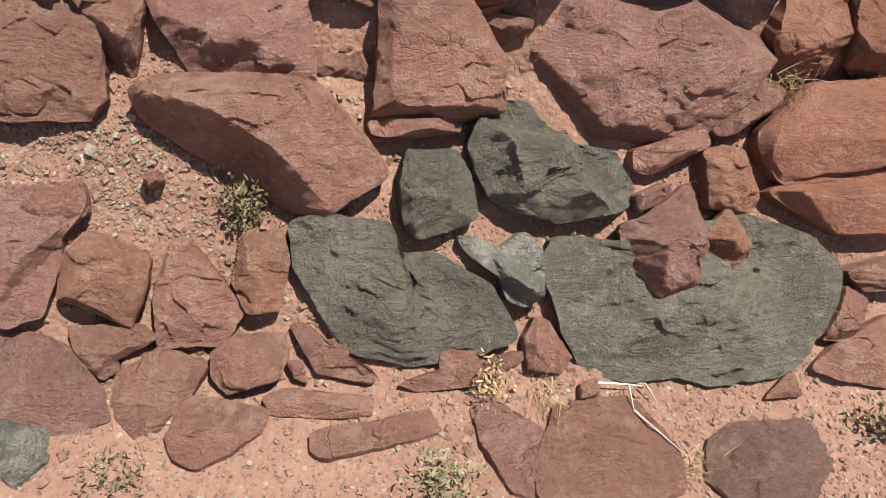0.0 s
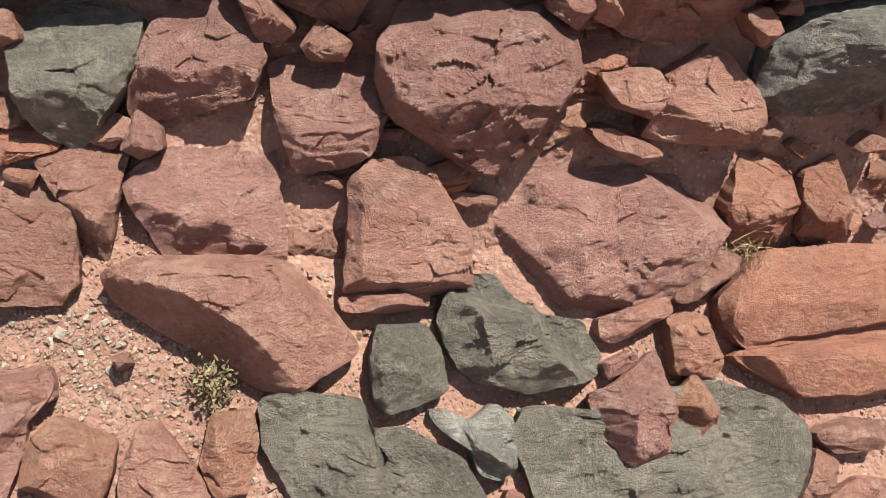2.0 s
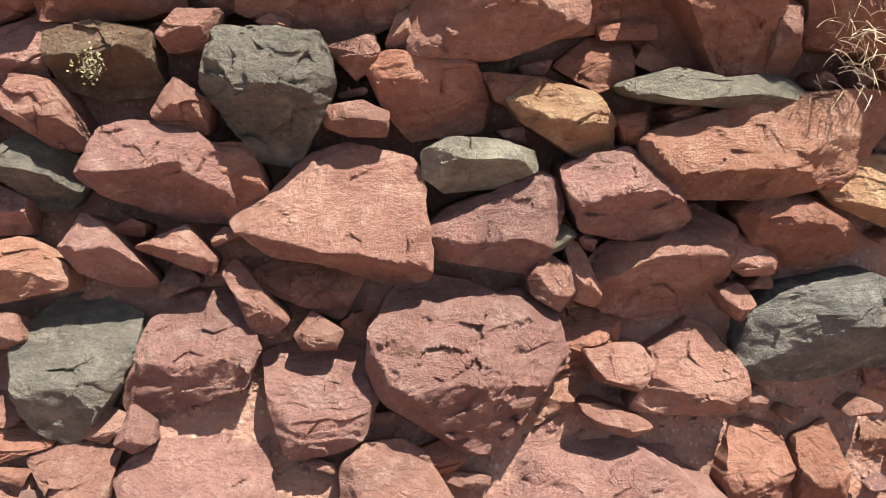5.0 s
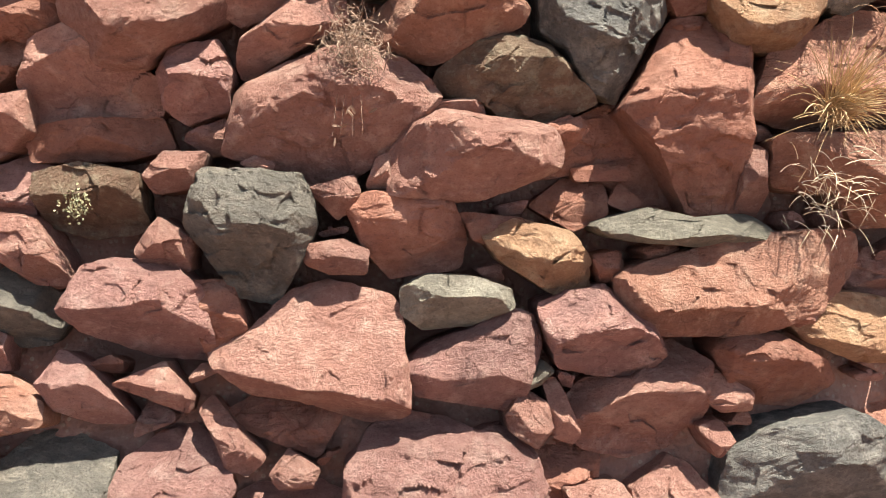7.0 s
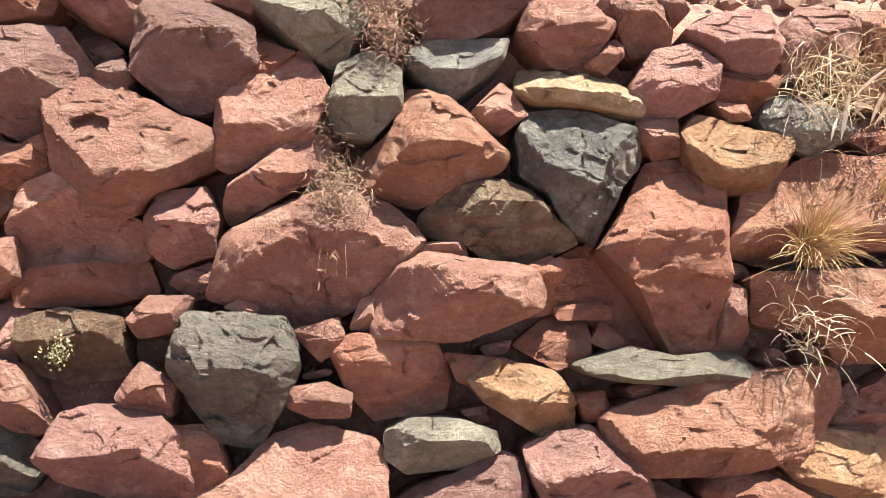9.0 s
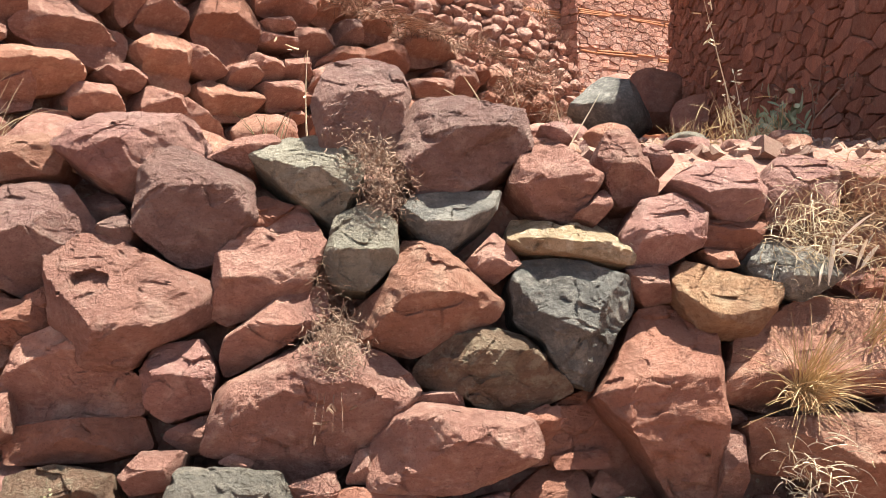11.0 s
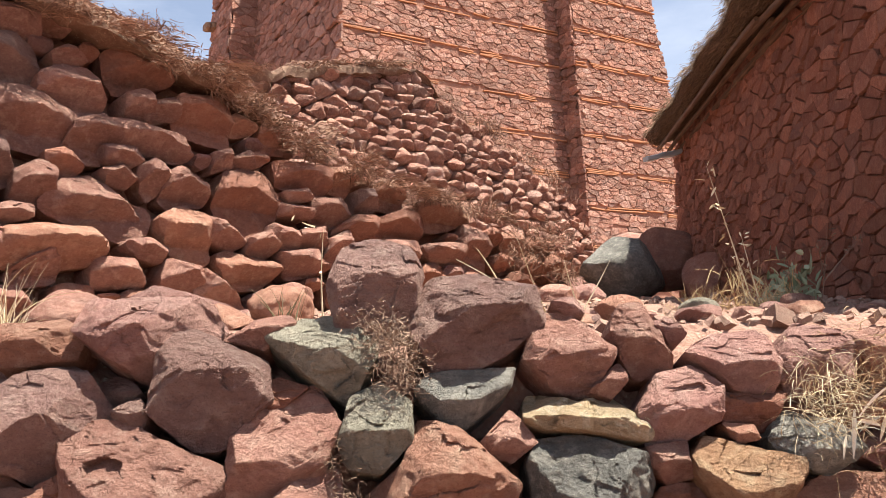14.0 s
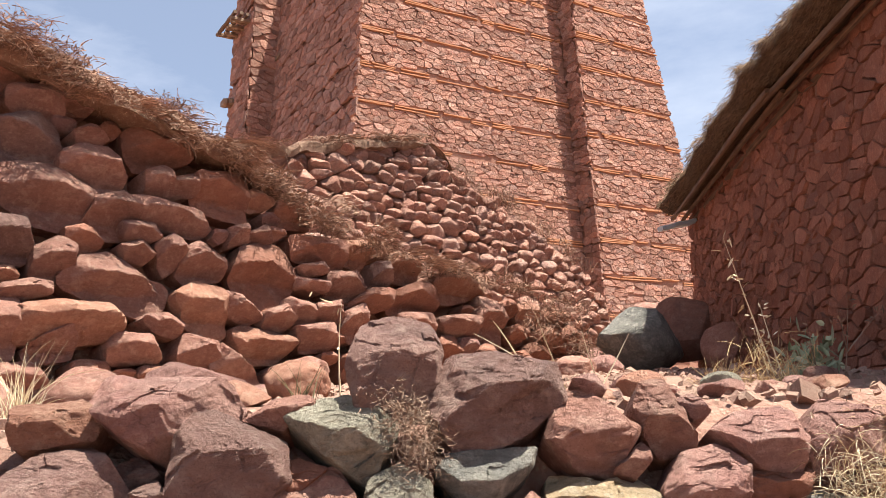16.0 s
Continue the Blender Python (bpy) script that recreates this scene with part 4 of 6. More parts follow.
def lay_back(material, s, z, corners, out=10, up=0.8, under=1.4, ridge=0.3, flat=0):
    rng = np.random.default_rng(int(abs(s) * 7919 + z * 104729) % 99991)
    c = np.array(corners, float).reshape(-1, 2) / 100 * 1.17
    verts, faces = stone_shape(c, rng, out / 100, up, under, ridge, 0, 1.15, flat, 0.25, 56, 14)
    ob = mesh_object("stone", verts, faces, material, wall_old, LABELS[material], 38)
    ob.matrix_basis = seat(on_back, s, z)
    laid_back.append((s, z, c))


lay_back(PLUM, 0.17, 3.47, (-9, 7, 5, 15, 18, 9, 19, -2, 15, -9, -8, -14, -19, -15, -19, 4))
lay_back(RED, 0.55, 3.37, (-16, 6, -4, 13, 8, 13, 16, -2, 14, -10, -4, -13, -15, -5))
lay_back(RED, 0.28, 3.19, (-27, 7, -9, 14, 5, 15, 27, 4, 22, -15, -3, -12, -19, -2))
lay_back(RED, 0.65, 3.16, (-9, 6, 6, 12, 14, 2, 6, -12, -14, -12))
lay_back(RED, 0.97, 3.19, (-26, 6, -11, 8, 20, 4, 26, -4, 16, -8, -11, -5))
lay_back(RED, 0.82, 3.07, (-10, 5, 5, 6, 10, -1, 0, -6, -10, -3))
lay_back(RED, 0.92, 3.37, (-8, 5, 3, 10, 8, 4, 7, -8, -6, -10))
lay_back(RED, 1.08, 3.40, (-8, 2, 7, 8, 8, -4, -7, -8))
lay_back(RUST, 1.33, 3.40, (-16, 8, 17, 14, 17, -14, -12, -11, -17, -4))
lay_back(RED, 0.35, 2.86, (-9, 5, 1, 11, 9, 8, 8, -7, -1, -11, -9, -6))
lay_back(PLUM, 0.13, 2.95, (-4, 10, 6, 10, 11, -4, 9, -10, -3, -10, -11, -9, -11, 7))
lay_back(RED, 0.67, 2.79, (-28, -3, -16, 10, -1, 15, 11, 4, 28, 3, 25, -10, 14, -15, -4, -12, -20, -5))
lay_back(RED, 0.79, 2.97, (-9, 2, 2, 6, 9, 0, 4, -6, -6, -5))
lay_back(RED, 0.99, 2.98, (-9, 4, 2, 11, 9, 5, 6, -5, -2, -11, -7, -3))
lay_back(RED, 1.19, 2.95, (-12, 6, -3, 11, 11, 4, 13, -6, -4, -11, -13, -8))
lay_back(RUST, 1.62, 2.93, (-22, 1, -15, 14, 1, 19, 16, 16, 22, 2, 15, -13, -2, -19, -17, -16))
lay_back(RED, 0.21, 2.70, (-11, 1, 2, 5, 11, 4, 11, -1, -1, -5, -11, -4))
lay_back(ORANGE, 0.43, 2.55, (-25, 5, -6, 10, 19, 10, 25, 2, 19, -6, -6, -10, -22, -9), out=16)
lay_back(RED, 0.10, 2.52, (0, 14, 7, 11, 9, -5, 7, -13, 1, -14, -9, -14, -9, 13))
lay_back(ORANGE, 1.16, 2.67, (-16, 7, -3, 15, 13, 12, 16, -10, 8, -15, -6, -8))
lay_back(RED, 0.92, 2.58, (-11, 3, 3, 6, 11, 2, 8, -6, -5, -4))
lay_back(RED, 1.43, 2.71, (-13, 8, 2, 6, 13, -3, 5, -8, -8, -4))
lay_back(ORANGE, 1.59, 2.51, (-22, 6, -12, 10, 11, 5, 22, 5, 8, -9, -10, -10))
lay_back(RED, 1.69, 2.67, (-11, 3, 4, 8, 11, 0, 2, -8, -10, -5))
lay_back(RED, 0.76, 2.44, (-11, 7, 8, 7, 14, -5, -11, -7, -14, 0))
lay_back(RED, 1.14, 2.44, (-9, 9, 10, 5, 13, -7, -5, -9, -13, -2))
lay_back(RED, 1.40, 2.39, (-12, 11, 2, 2, 17, -10, -10, -11, -17, -3))
lay_back(RED, 1.96, 3.01, (-10, 1, 8, 5, 10, -2, -4, -5))
lay_back(RED, 1.96, 2.91, (-11, 4, 11, 3, 10, -4, -10, -3))
lay_back(RED, 2.26, 2.94, (-15, 6, 9, 9, 15, 0, 2, -9, -15, -7))
lay_back(RED, 1.84, 2.72, (-7, 8, 8, 6, 10, -5, -4, -8, -10, -1))
lay_back(RED, 2.09, 2.75, (-12, 3, 9, 7, 12, -5, -11, -7))
lay_back(RED, 1.94, 2.58, (-14, 5, 13, 9, 14, -6, -6, -9))
lay_back(RED, 2.28, 2.70, (-6, 5, 9, 12, 10, -2, 1, -12, -10, -9))
lay_back(PLUM, 2.57, 3.04, (-6, 7, 8, 9, 8, -5, -8, -9))
lay_back(RUST, 2.46, 2.84, (-19, -3, -2, 8, 19, 10, 14, -2, -10, -10))
lay_back(RUST, 2.88, 2.91, (-23, 1, 7, 12, 23, 6, 21, -7, -20, -12))
lay_back(ORANGE, 3.33, 3.05, (-20, 4, 0, 13, 22, 9, 22, -6, -5, -13, -22, -11))
lay_back(RED, 1.59, 3.18, (-8, 0, 5, 7, 8, -3, -7, -7))
lay_back(RED, 1.44, 3.16, (-6, 3, 6, 7, 5, -4, -5, -7))
lay_back(RUST, 2.05, 3.14, (-20, 7, 20, 9, 18, -9, -3, -8, -19, -6))
lay_back(RED, 3.33, 2.74, (-25, 4, 3, 8, 25, 7, 13, -6, -9, -8))
lay_back(RED, 3.71, 2.80, (-9, 18, 17, 11, 11, -16, -17, -18, -16, 0))
lay_back(RED, 2.85, 2.71, (-17, 6, 17, 9, 17, -3, -9, -9))
lay_back(RED, 1.82, 2.35, (-21, 2, 4, 9, 21, 5, 18, -9, -18, -9))
lay_back(RED, 0.54, 3.57, (-9, 0, 0, 6, 9, 0, 3, -5, -6, -6))
lay_back(RUST, 0.93, 3.57, (-18, 8, 18, 12, 18, -2, -11, -12, -17, -3))
lay_back(RED, 0.26, 3.71, (-13, 3, 10, 8, 13, -6, -4, -8, -13, -5))
lay_back(RED, 0.34, 2.48, (8, 11, 11, -8, -8, -11, -11, -5))


def pack_back():
    """The lesser stones between the large ones."""
    rng = np.random.default_rng(23)
    count = 0
    for radius, tries in ((0.11, 700), (0.075, 1100), (0.045, 1500)):
        for _ in range(tries):
            s, z = rng.uniform(-1.0, 5.2), rng.uniform(2.1, 4.0)
            if z > back_top(s) - 0.02 or count > 235:
                continue
            near = False
            for cs, cz, c in laid_back:
                w, h = np.abs(c[:, 0]).max(), np.abs(c[:, 1]).max()
                if ((s - cs) / (w + radius * 0.8)) ** 2 + ((z - cz) / (h + radius * 0.65)) ** 2 < 1:
                    near = True
                    break
            if near:
                continue
            k = int(rng.integers(5, 9))
            a = np.arange(k) * 2 * math.pi / k + rng.uniform(-0.3, 0.3, k)
            r = radius * rng.uniform(0.85, 1.25, k) * 100
            c = [w for p in zip(r * np.cos(a) * 1.3, r * np.sin(a) * 0.85) for w in p]
            lay_back((RED, RUST, RUST, RUST, PINK, ORANGE)[int(rng.integers(0, 6))], s, z, c, out=5 if radius > 0.05 else 1)
            count += 1


pack_back()


# ---- facings of small rubble: irregular close-set stones ----
def cells(rng, s0, s1, z0, z1, w, h, loose=0.42, drop=0.16):
    """Close-set many-sided stone outlines that fill a strip, about w by h each: centre and corners."""
    pts = []
    rows, cols = max(1, round((z1 - z0) / h)), max(1, round((s1 - s0) / w))
    for i in range(-1, rows + 1):
        for j in range(-1, cols + 1):
            if rng.uniform() > drop:
                pts.append((j + 0.5 + 0.5 * (i % 2) + rng.uniform(-loose, loose), i + 0.5 + rng.uniform(-loose, loose) * 0.8))
    pts = np.array(pts)
    for p in pts:
        if not (0 <= p[0] <= cols and 0 <= p[1] <= rows):
            continue
        poly = [(-1.3, -1.1), (1.3, -1.1), (1.3, 1.1), (-1.3, 1.1)]
        lo, hi = p[1], rows - p[1]
        near = pts[(np.abs(pts[:, 0] - p[0]) < 2.6) & (np.abs(pts[:, 1] - p[1]) < 2.4)] - p
        planes = [(q[0], q[1], (q @ q) / 2) for q in near if q @ q > 1e-9] + [(0, -1, lo), (0, 1, hi), (-1, 0, p[0]), (1, 0, cols - p[0])]
        for a, b, c in planes:
            cut = []
            for (x0, y0), (x1, y1) in zip(poly, poly[1:] + poly[:1]):
                d0, d1 = a * x0 + b * y0 - c, a * x1 + b * y1 - c
                if d0 <= 0:
                    cut.append((x0, y0))
                if d0 * d1 < 0:
                    t = d0 / (d0 - d1)
                    cut.append((x0 + t * (x1 - x0), y0 + t * (y1 - y0)))
            poly = cut
            if len(poly) < 3:
                break
        if len(poly) < 3:
            continue
        q = np.array(poly) * ((s1 - s0) / cols, (z1 - z0) / rows)
        mid = q.mean(0)
        yield s0 + p[0] * (s1 - s0) / cols + mid[0], z0 + p[1] * (z1 - z0) / rows + mid[1], q - mid


def facing(owner, point, places, deep, material, material_joined, rng, parts=300, pick=None, gap=0.90, tip=0.22):
    """Sets stones on a face: up to `parts` of those that pick() takes as parts of the owner, the rest joined."""
    verts, faces, count = [], [], 0
    for s, z, q in places:
        mids = (q + np.roll(q, -1, axis=0)) / 2 * rng.uniform(0.93, 1.03, (len(q), 1))
        q = np.stack([q * rng.uniform(0.90, 1.04, (len(q), 1)), mids], 1).reshape(-1, 2) * gap
        k = len(q)
        face = deep * rng.uniform(0.45, 1.25)
        lean = rng.uniform(-tip, tip, 2)
        v = [(x, y, -deep) for x, y in q] + [(x, y, face * 0.4) for x, y in q]
        v += [(x * 0.94, y * 0.91, face + lean[0] * x + lean[1] * y + rng.uniform(-0.08, 0.08) * min(deep, 0.035)) for x, y in q]
        v.append((0, 0, face + rng.uniform(-0.1, 0.15) * min(deep, 0.035)))
        f = [(i, (i + 1) % k, k + (i + 1) % k, k + i) for i in range(k)]
        f += [(k + i, k + (i + 1) % k, 2 * k + (i + 1) % k, 2 * k + i) for i in range(k)]
        f += [(2 * k + i, 2 * k + (i + 1) % k, 3 * k) for i in range(k)]
        m = seat(point, s, z)
        if count < parts and (pick is None or pick(s, z)):
            ob = mesh_object("stone", v, f, material, owner)
            ob.matrix_basis = m
            count += 1
        else:
            n = len(verts)
            verts += [tuple(m @ Vector(p)) for p in v]
            faces += [tuple(i + n for i in c) for c in f]
    if verts:
        tagged(mesh_object("stone_infill", verts, faces, material_joined, owner), kind="stuff")


# ---- the ruined upper wall behind the old one ----
def on_ruin(s, z):
    return on_back(s, z) - BACK_OUT * 0.85


def ruin_top(s):
    return float(np.interp(s, (1.2, 2.1, 2.5, 3.1, 4.2, 4.5, 5.3, 5.9, 6.5, 6.75, 7.1), (3.85, 4.10, 4.20, 4.40, 4.65, 4.45, 4.18, 4.02, 3.74, 3.4, 2.8)))


wall_ruin = tagged(new("wall_ruin"), "ruined upper wall of small loose red stones", "wall", kind="structure")
slab_core("core", lambda s, z: on_ruin(s, z) - BACK_OUT * 0.06, [0.9 + 0.25 * k for k in range(26)], 2.2, lambda s: ruin_top(s) - 0.03, 0.5, SOIL, wall_ruin)
rng_ruin = np.random.default_rng(31)
RUBBLE = rock("rubble_stone", (0.45, 0.226, 0.165), (0.36, 0.172, 0.128), (0.54, 0.340, 0.255), 0.5, 1.2, vary=1.0)
RUBBLE_JOINED = rock("rubble_stone_small", (0.45, 0.226, 0.165), (0.36, 0.172, 0.128), (0.54, 0.340, 0.255), 0.5, 1.2, 1.0, True, 1.0)


def rough_facing(owner, point, places, material, material_joined, rng, parts, pick):
    """Weathered blocks on a face, each broken by its own planes: the picked ones as parts, the rest joined."""
    verts, faces, count = [], [], 0
    for s, z, q in places:
        v, f = stone_shape(q * rng.uniform(0.88, 1.02), rng, rng.uniform(0.03, 0.10), rng.uniform(0.3, 0.9), rng.uniform(0.5, 1.1), rng.uniform(-0.3, 0.4), rng.uniform(-25, 25), 1.1, 0, 0.16, 24, 6)
        m = seat(point, s, z)
        if count < parts and pick(s, z):
            mesh_object("stone", v, f, material, owner, smooth=34).matrix_basis = m
            count += 1
        else:
            n = len(verts)
            verts += [tuple(m @ Vector(p)) for p in v]
            faces += [tuple(i + n for i in c) for c in f]
    tagged(mesh_object("stone_infill", verts, faces, material_joined, owner, smooth=34), kind="stuff")


rough_facing(wall_ruin, on_ruin, [c for c in cells(rng_ruin, 0.9, 7.0, 2.9, 4.66, 0.165, 0.095, 0.5, 0.2) if c[1] < ruin_top(c[0]) - 0.02],
             RUBBLE, RUBBLE_JOINED, rng_ruin, 290, lambda s, z: 2.0 < s < 6.4 and z > 3.35)


# ---- the tall stone tower with timber courses ----
TOWER_AT, TOWER_WAY, TOWER_IN = Vector((-0.9, 16.0, 0)), Vector((0.879, 0.477, 0)), Vector((-0.477, 0.879, 0))
FOOT = 3.0
TIMBER_STEP = 0.86


def on_front(s, z):
    return TOWER_AT + TOWER_WAY * s + TOWER_IN * (0.05 * (z - FOOT)) + Vector((0, 0, z))


def on_bastion(s, z):
    return on_front(s, z) - TOWER_IN * 0.52


def on_flank(s, z):
    """The shaded side, s running from the far end to the near corner."""
    return TOWER_AT + TOWER_IN * (8.0 - s) + TOWER_WAY * (0.13 + 0.092 * (z - FOOT)) + Vector((0, 0, z))


def on_turret(s, z):
    """The narrow front of the corner turret at the far end of the side."""
    return TOWER_AT + TOWER_IN * 4.9 + TOWER_WAY * (s - 0.36 + 0.07 * (z - FOOT)) + Vector((0, 0, z))


def on_reveal(s, z):
    """The short side of the bastion."""
    return on_bastion(6.35 + 0.02 * (z - FOOT), z) + TOWER_IN * (0.52 - s)


def front_range(z):
    return 0.13 + 0.092 * (z - FOOT), 6.35 + 0.02 * (z - FOOT)


def bastion_range(z):
    return 6.35 + 0.02 * (z - FOOT), 10.3 - 0.125 * (z - FOOT)


tower = tagged(new("tower"), "tall tapering red stone tower with orange timber courses", "tower")
TOWER_STONE = rock("tower_stone", (0.42, 0.205, 0.145), (0.33, 0.152, 0.112), (0.53, 0.330, 0.245), 0.4, 1.2, 0.7, vary=1.0)
TOWER_SMALL = rock("tower_stone_small", (0.42, 0.205, 0.145), (0.33, 0.152, 0.112), (0.53, 0.330, 0.245), 0.4, 1.2, 0.7, True, 1.0)
MORTAR = earth("mud_mortar", (0.31, 0.155, 0.108), (0.26, 0.128, 0.090), (0.38, 0.210, 0.150))


def tower_core():
    """The solid bodies of the tower, its bastion and its turret, set just behind their facings."""
    def prism(name, rows):
        k = len(rows[0])
        v = [tuple(p) for row in rows for p in row]
        f = [(i, (i + 1) % k, k + (i + 1) % k, k + i) for i in range(k)] + [tuple(k + i for i in range(k))]
        mesh_object(name, v, f, MORTAR, tower)

    e = TOWER_IN * 0.012
    prism("wall", [[on_front(front_range(z)[0] + 0.07, z) + e, on_front(bastion_range(z)[1] - 0.07, z) + e, on_front(bastion_range(z)[1] - 0.07, z) + TOWER_IN * 8, on_front(front_range(z)[0] + 0.07, z) + TOWER_IN * 8] for z in (FOOT - 1, 14.0)])
    prism("bastion", [[on_bastion(bastion_range(z)[0] + 0.06, z) + e, on_bastion(bastion_range(z)[1] - 0.06, z) + e, on_front(bastion_range(z)[1] - 0.06, z) + TOWER_IN * 0.3, on_front(bastion_range(z)[0] + 0.06, z) + TOWER_IN * 0.3] for z in (FOOT - 1, 14.0)])
    prism("turret", [[on_turret(0.06, z) + e, on_turret(0.9, z) + e, on_turret(0.9, z) + TOWER_IN * 1.45, on_turret(0.06, z) + TOWER_IN * 1.45] for z in (FOOT - 1, 14.0)])


tower_core()
rng_tower = np.random.default_rng(41)


def storeys(point, span, low, high, w, h, parts, pick, course=0.12):
    """Stones between the timber courses."""
    z = 0.2 + TIMBER_STEP * math.floor(low / TIMBER_STEP)
    places = []
    while z < high:
        a, b = span(z + TIMBER_STEP / 2)
        for step, grow in ((1.0, 1.0), (0.5, 0.72)):
            for s, y, q in cells(rng_tower, a, b, z + course, z + TIMBER_STEP, w * step, h * step, 0.5, 0.30):
                if step == 1.0 or rng_tower.uniform() < 0.13:
                    lo, hi = span(y)
                    places.append((lo + (s - a) / (b - a) * (hi - lo), y, q * grow))
        z += TIMBER_STEP
    facing(tower, point, places, 0.026, TOWER_STONE, TOWER_SMALL, rng_tower, parts, pick, 0.975, 0.07)


storeys(on_front, front_range, 4.3, 13.6, 0.20, 0.088, 170, lambda s, z: 1.0 < s < 6.3 and 6.6 < z < 8.9)
storeys(on_bastion, bastion_range, 3.6, 13.6, 0.20, 0.088, 120, lambda s, z: 5.0 < z < 7.6)
storeys(on_flank, lambda z: (0.0, 8.0), 6.0, 13.6, 0.27, 0.15, 0, None, 0.0)
storeys(on_turret, lambda z: (0.0, 0.75), 6.0, 13.6, 0.25, 0.15, 0, None, 0.0)
storeys(lambda s, z: TOWER_AT + TOWER_IN * (6.4 - s) + TOWER_WAY * (-0.36 + 0.07 * (z - FOOT)) + Vector((0, 0, z)), lambda z: (0.0, 1.5), 6.0, 13.6, 0.27, 0.15, 0, None, 0.0)
storeys(on_reveal, lambda z: (0.0, 0.55), 3.6, 13.6, 0.2, 0.12, 0, None, 0.0)


def wood(name, a, b, pale):
    n = Nodes(name)
    info = n.add("ObjectInfo").outputs["Random"]
    co = n.add("VectorMath", operation="ADD", i0=n.add("TexCoord").outputs["Object"], i1=n.add("CombineXYZ", X=n.math("MULTIPLY", info, 40.0)).outputs[0]).outputs[0]
    grain = n.noise(n.add("VectorMath", operation="MULTIPLY", i0=co, i1=(1.5, 30.0, 30.0)).outputs[0], 3.0, 6.0, 0.6)
    wear = n.noise(co, 6.0, 4.0)
    col = n.mix(n.span(grain, 0.35, 0.65), a, b)
    col = n.mix(n.math("MULTIPLY", n.span(wear, 0.5, 0.7), 0.6), col, pale)
    return n.finish(col, 0.85, grain, 0.7, 0.01, 0.2)


TIMBER = wood("weathered_orange_timber", (0.49, 0.235, 0.125), (0.40, 0.180, 0.095), (0.53, 0.310, 0.195))
DARK_WOOD = wood("dark_brown_pole", (0.17, 0.105, 0.068), (0.105, 0.062, 0.042), (0.24, 0.16, 0.105))
GREY_WOOD = wood("weathered_pole_wood", (0.26, 0.165, 0.105), (0.17, 0.105, 0.070), (0.38, 0.280, 0.190))


def beam(name, a, b, wide, tall, material, parent, rng, up=Vector((0, 0, 1))):
    """A split beam from a to b, its edges hacked and uneven."""
    a, b = Vector(a), Vector(b)
    x = (b - a).normalized()
    y = up.cross(x).normalized()
    z = x.cross(y)
    n = 7
    v, f = [], []
    long = (b - a).length
    for i in range(n):
        t = i / (n - 1)
        w, h = wide * rng.uniform(0.85, 1.1) / 2, tall * rng.uniform(0.8, 1.1) / 2
        o = Vector((t * long, rng.uniform(-0.05, 0.05) * wide, rng.uniform(-0.12, 0.12) * tall))
        c = 0.65
        for p, q in ((-w, -h * c), (-w * c, -h), (w * c, -h), (w, -h * c), (w, h * c), (w * c, h), (-w * c, h), (-w, h * c)):
            v.append(tuple(o + Vector((0, p, q))))
    for i in range(n - 1):
        for k in range(8):
            f.append((i * 8 + k, i * 8 + (k + 1) % 8, i * 8 + 8 + (k + 1) % 8, i * 8 + 8 + k))
    f += [tuple(reversed(range(8))), tuple((n - 1) * 8 + k for k in range(8))]
    ob = mesh_object(name, v, f, material, parent)
    ob.matrix_basis = Matrix(((x.x, y.x, z.x, a.x), (x.y, y.y, z.y, a.y), (x.z, y.z, z.z, a.z), (0, 0, 0, 1)))
    return ob


def timber_courses():
    rng = np.random.default_rng(43)
    z = 0.2 + TIMBER_STEP * 4
    while z < 13.4:
        for point, span in ((on_front, front_range), (on_bastion, bastion_range)):
            s, end = span(z)
            while s < end:
                long = min(rng.uniform(0.35, 1.3), end - s)
                for lift in (0.015, 0.055, 0.095):
                    if rng.uniform() < 0.62 and long > 0.15:
                        u0, u1 = s + rng.uniform(0, 0.1), s + long - rng.uniform(-0.08, 0.1)
                        a, b = point(u0, z + lift + rng.uniform(-0.02, 0.02)), point(min(u1, end), z + lift + rng.uniform(-0.02, 0.02))
                        beam("timber", a - TOWER_IN * 0.006, b - TOWER_IN * 0.006, 0.07, 0.032, TIMBER, tower, rng)
                s += long + 0.04
        z += TIMBER_STEP
    # stubs of beams on the turret: a platform high on its side, a block below it and a ledge beside the wall
    for k in range(6):
        a = on_turret(0.05, 12.75 + 0.05 * (k % 2)) + TOWER_IN * (0.25 + 0.22 * k)
        beam("timber", a, a - TOWER_WAY * rng.uniform(0.40, 0.60), 0.10, 0.10, GREY_WOOD, tower, rng)
    for k in range(3):
        a = on_turret(-0.12 - 0.16 * k, 12.87) + TOWER_IN * 0.1
        beam("timber", a, a + TOWER_IN * rng.uniform(1.3, 1.5), 0.09, 0.09, DARK_WOOD, tower, rng)
    a = on_turret(0.1, 10.85) + TOWER_IN * 1.2
    beam("timber", a, a - TOWER_WAY * 0.36, 0.34, 0.20, GREY_WOOD, tower, rng)
    a = on_turret(0.62, 11.72) - TOWER_IN * 0.12
    beam("timber", a, a + TOWER_WAY * 0.55, 0.42, 0.10, GREY_WOOD, tower, rng)


timber_courses()


# ---- the thatched stone house in shade ----
HOUSE_A, HOUSE_B = Vector((2.93, 7.95, 0)), Vector((2.24, 2.2, 0))
HOUSE_WAY = (HOUSE_B - HOUSE_A).normalized()
HOUSE_IN = Vector((-HOUSE_WAY.y, HOUSE_WAY.x, 0))
HOUSE_LONG = (HOUSE_B - HOUSE_A).length


def on_house(s, z):
    return HOUSE_A + HOUSE_WAY * s + HOUSE_IN * (0.05 * (z - 2.4)) + Vector((0, 0, z))


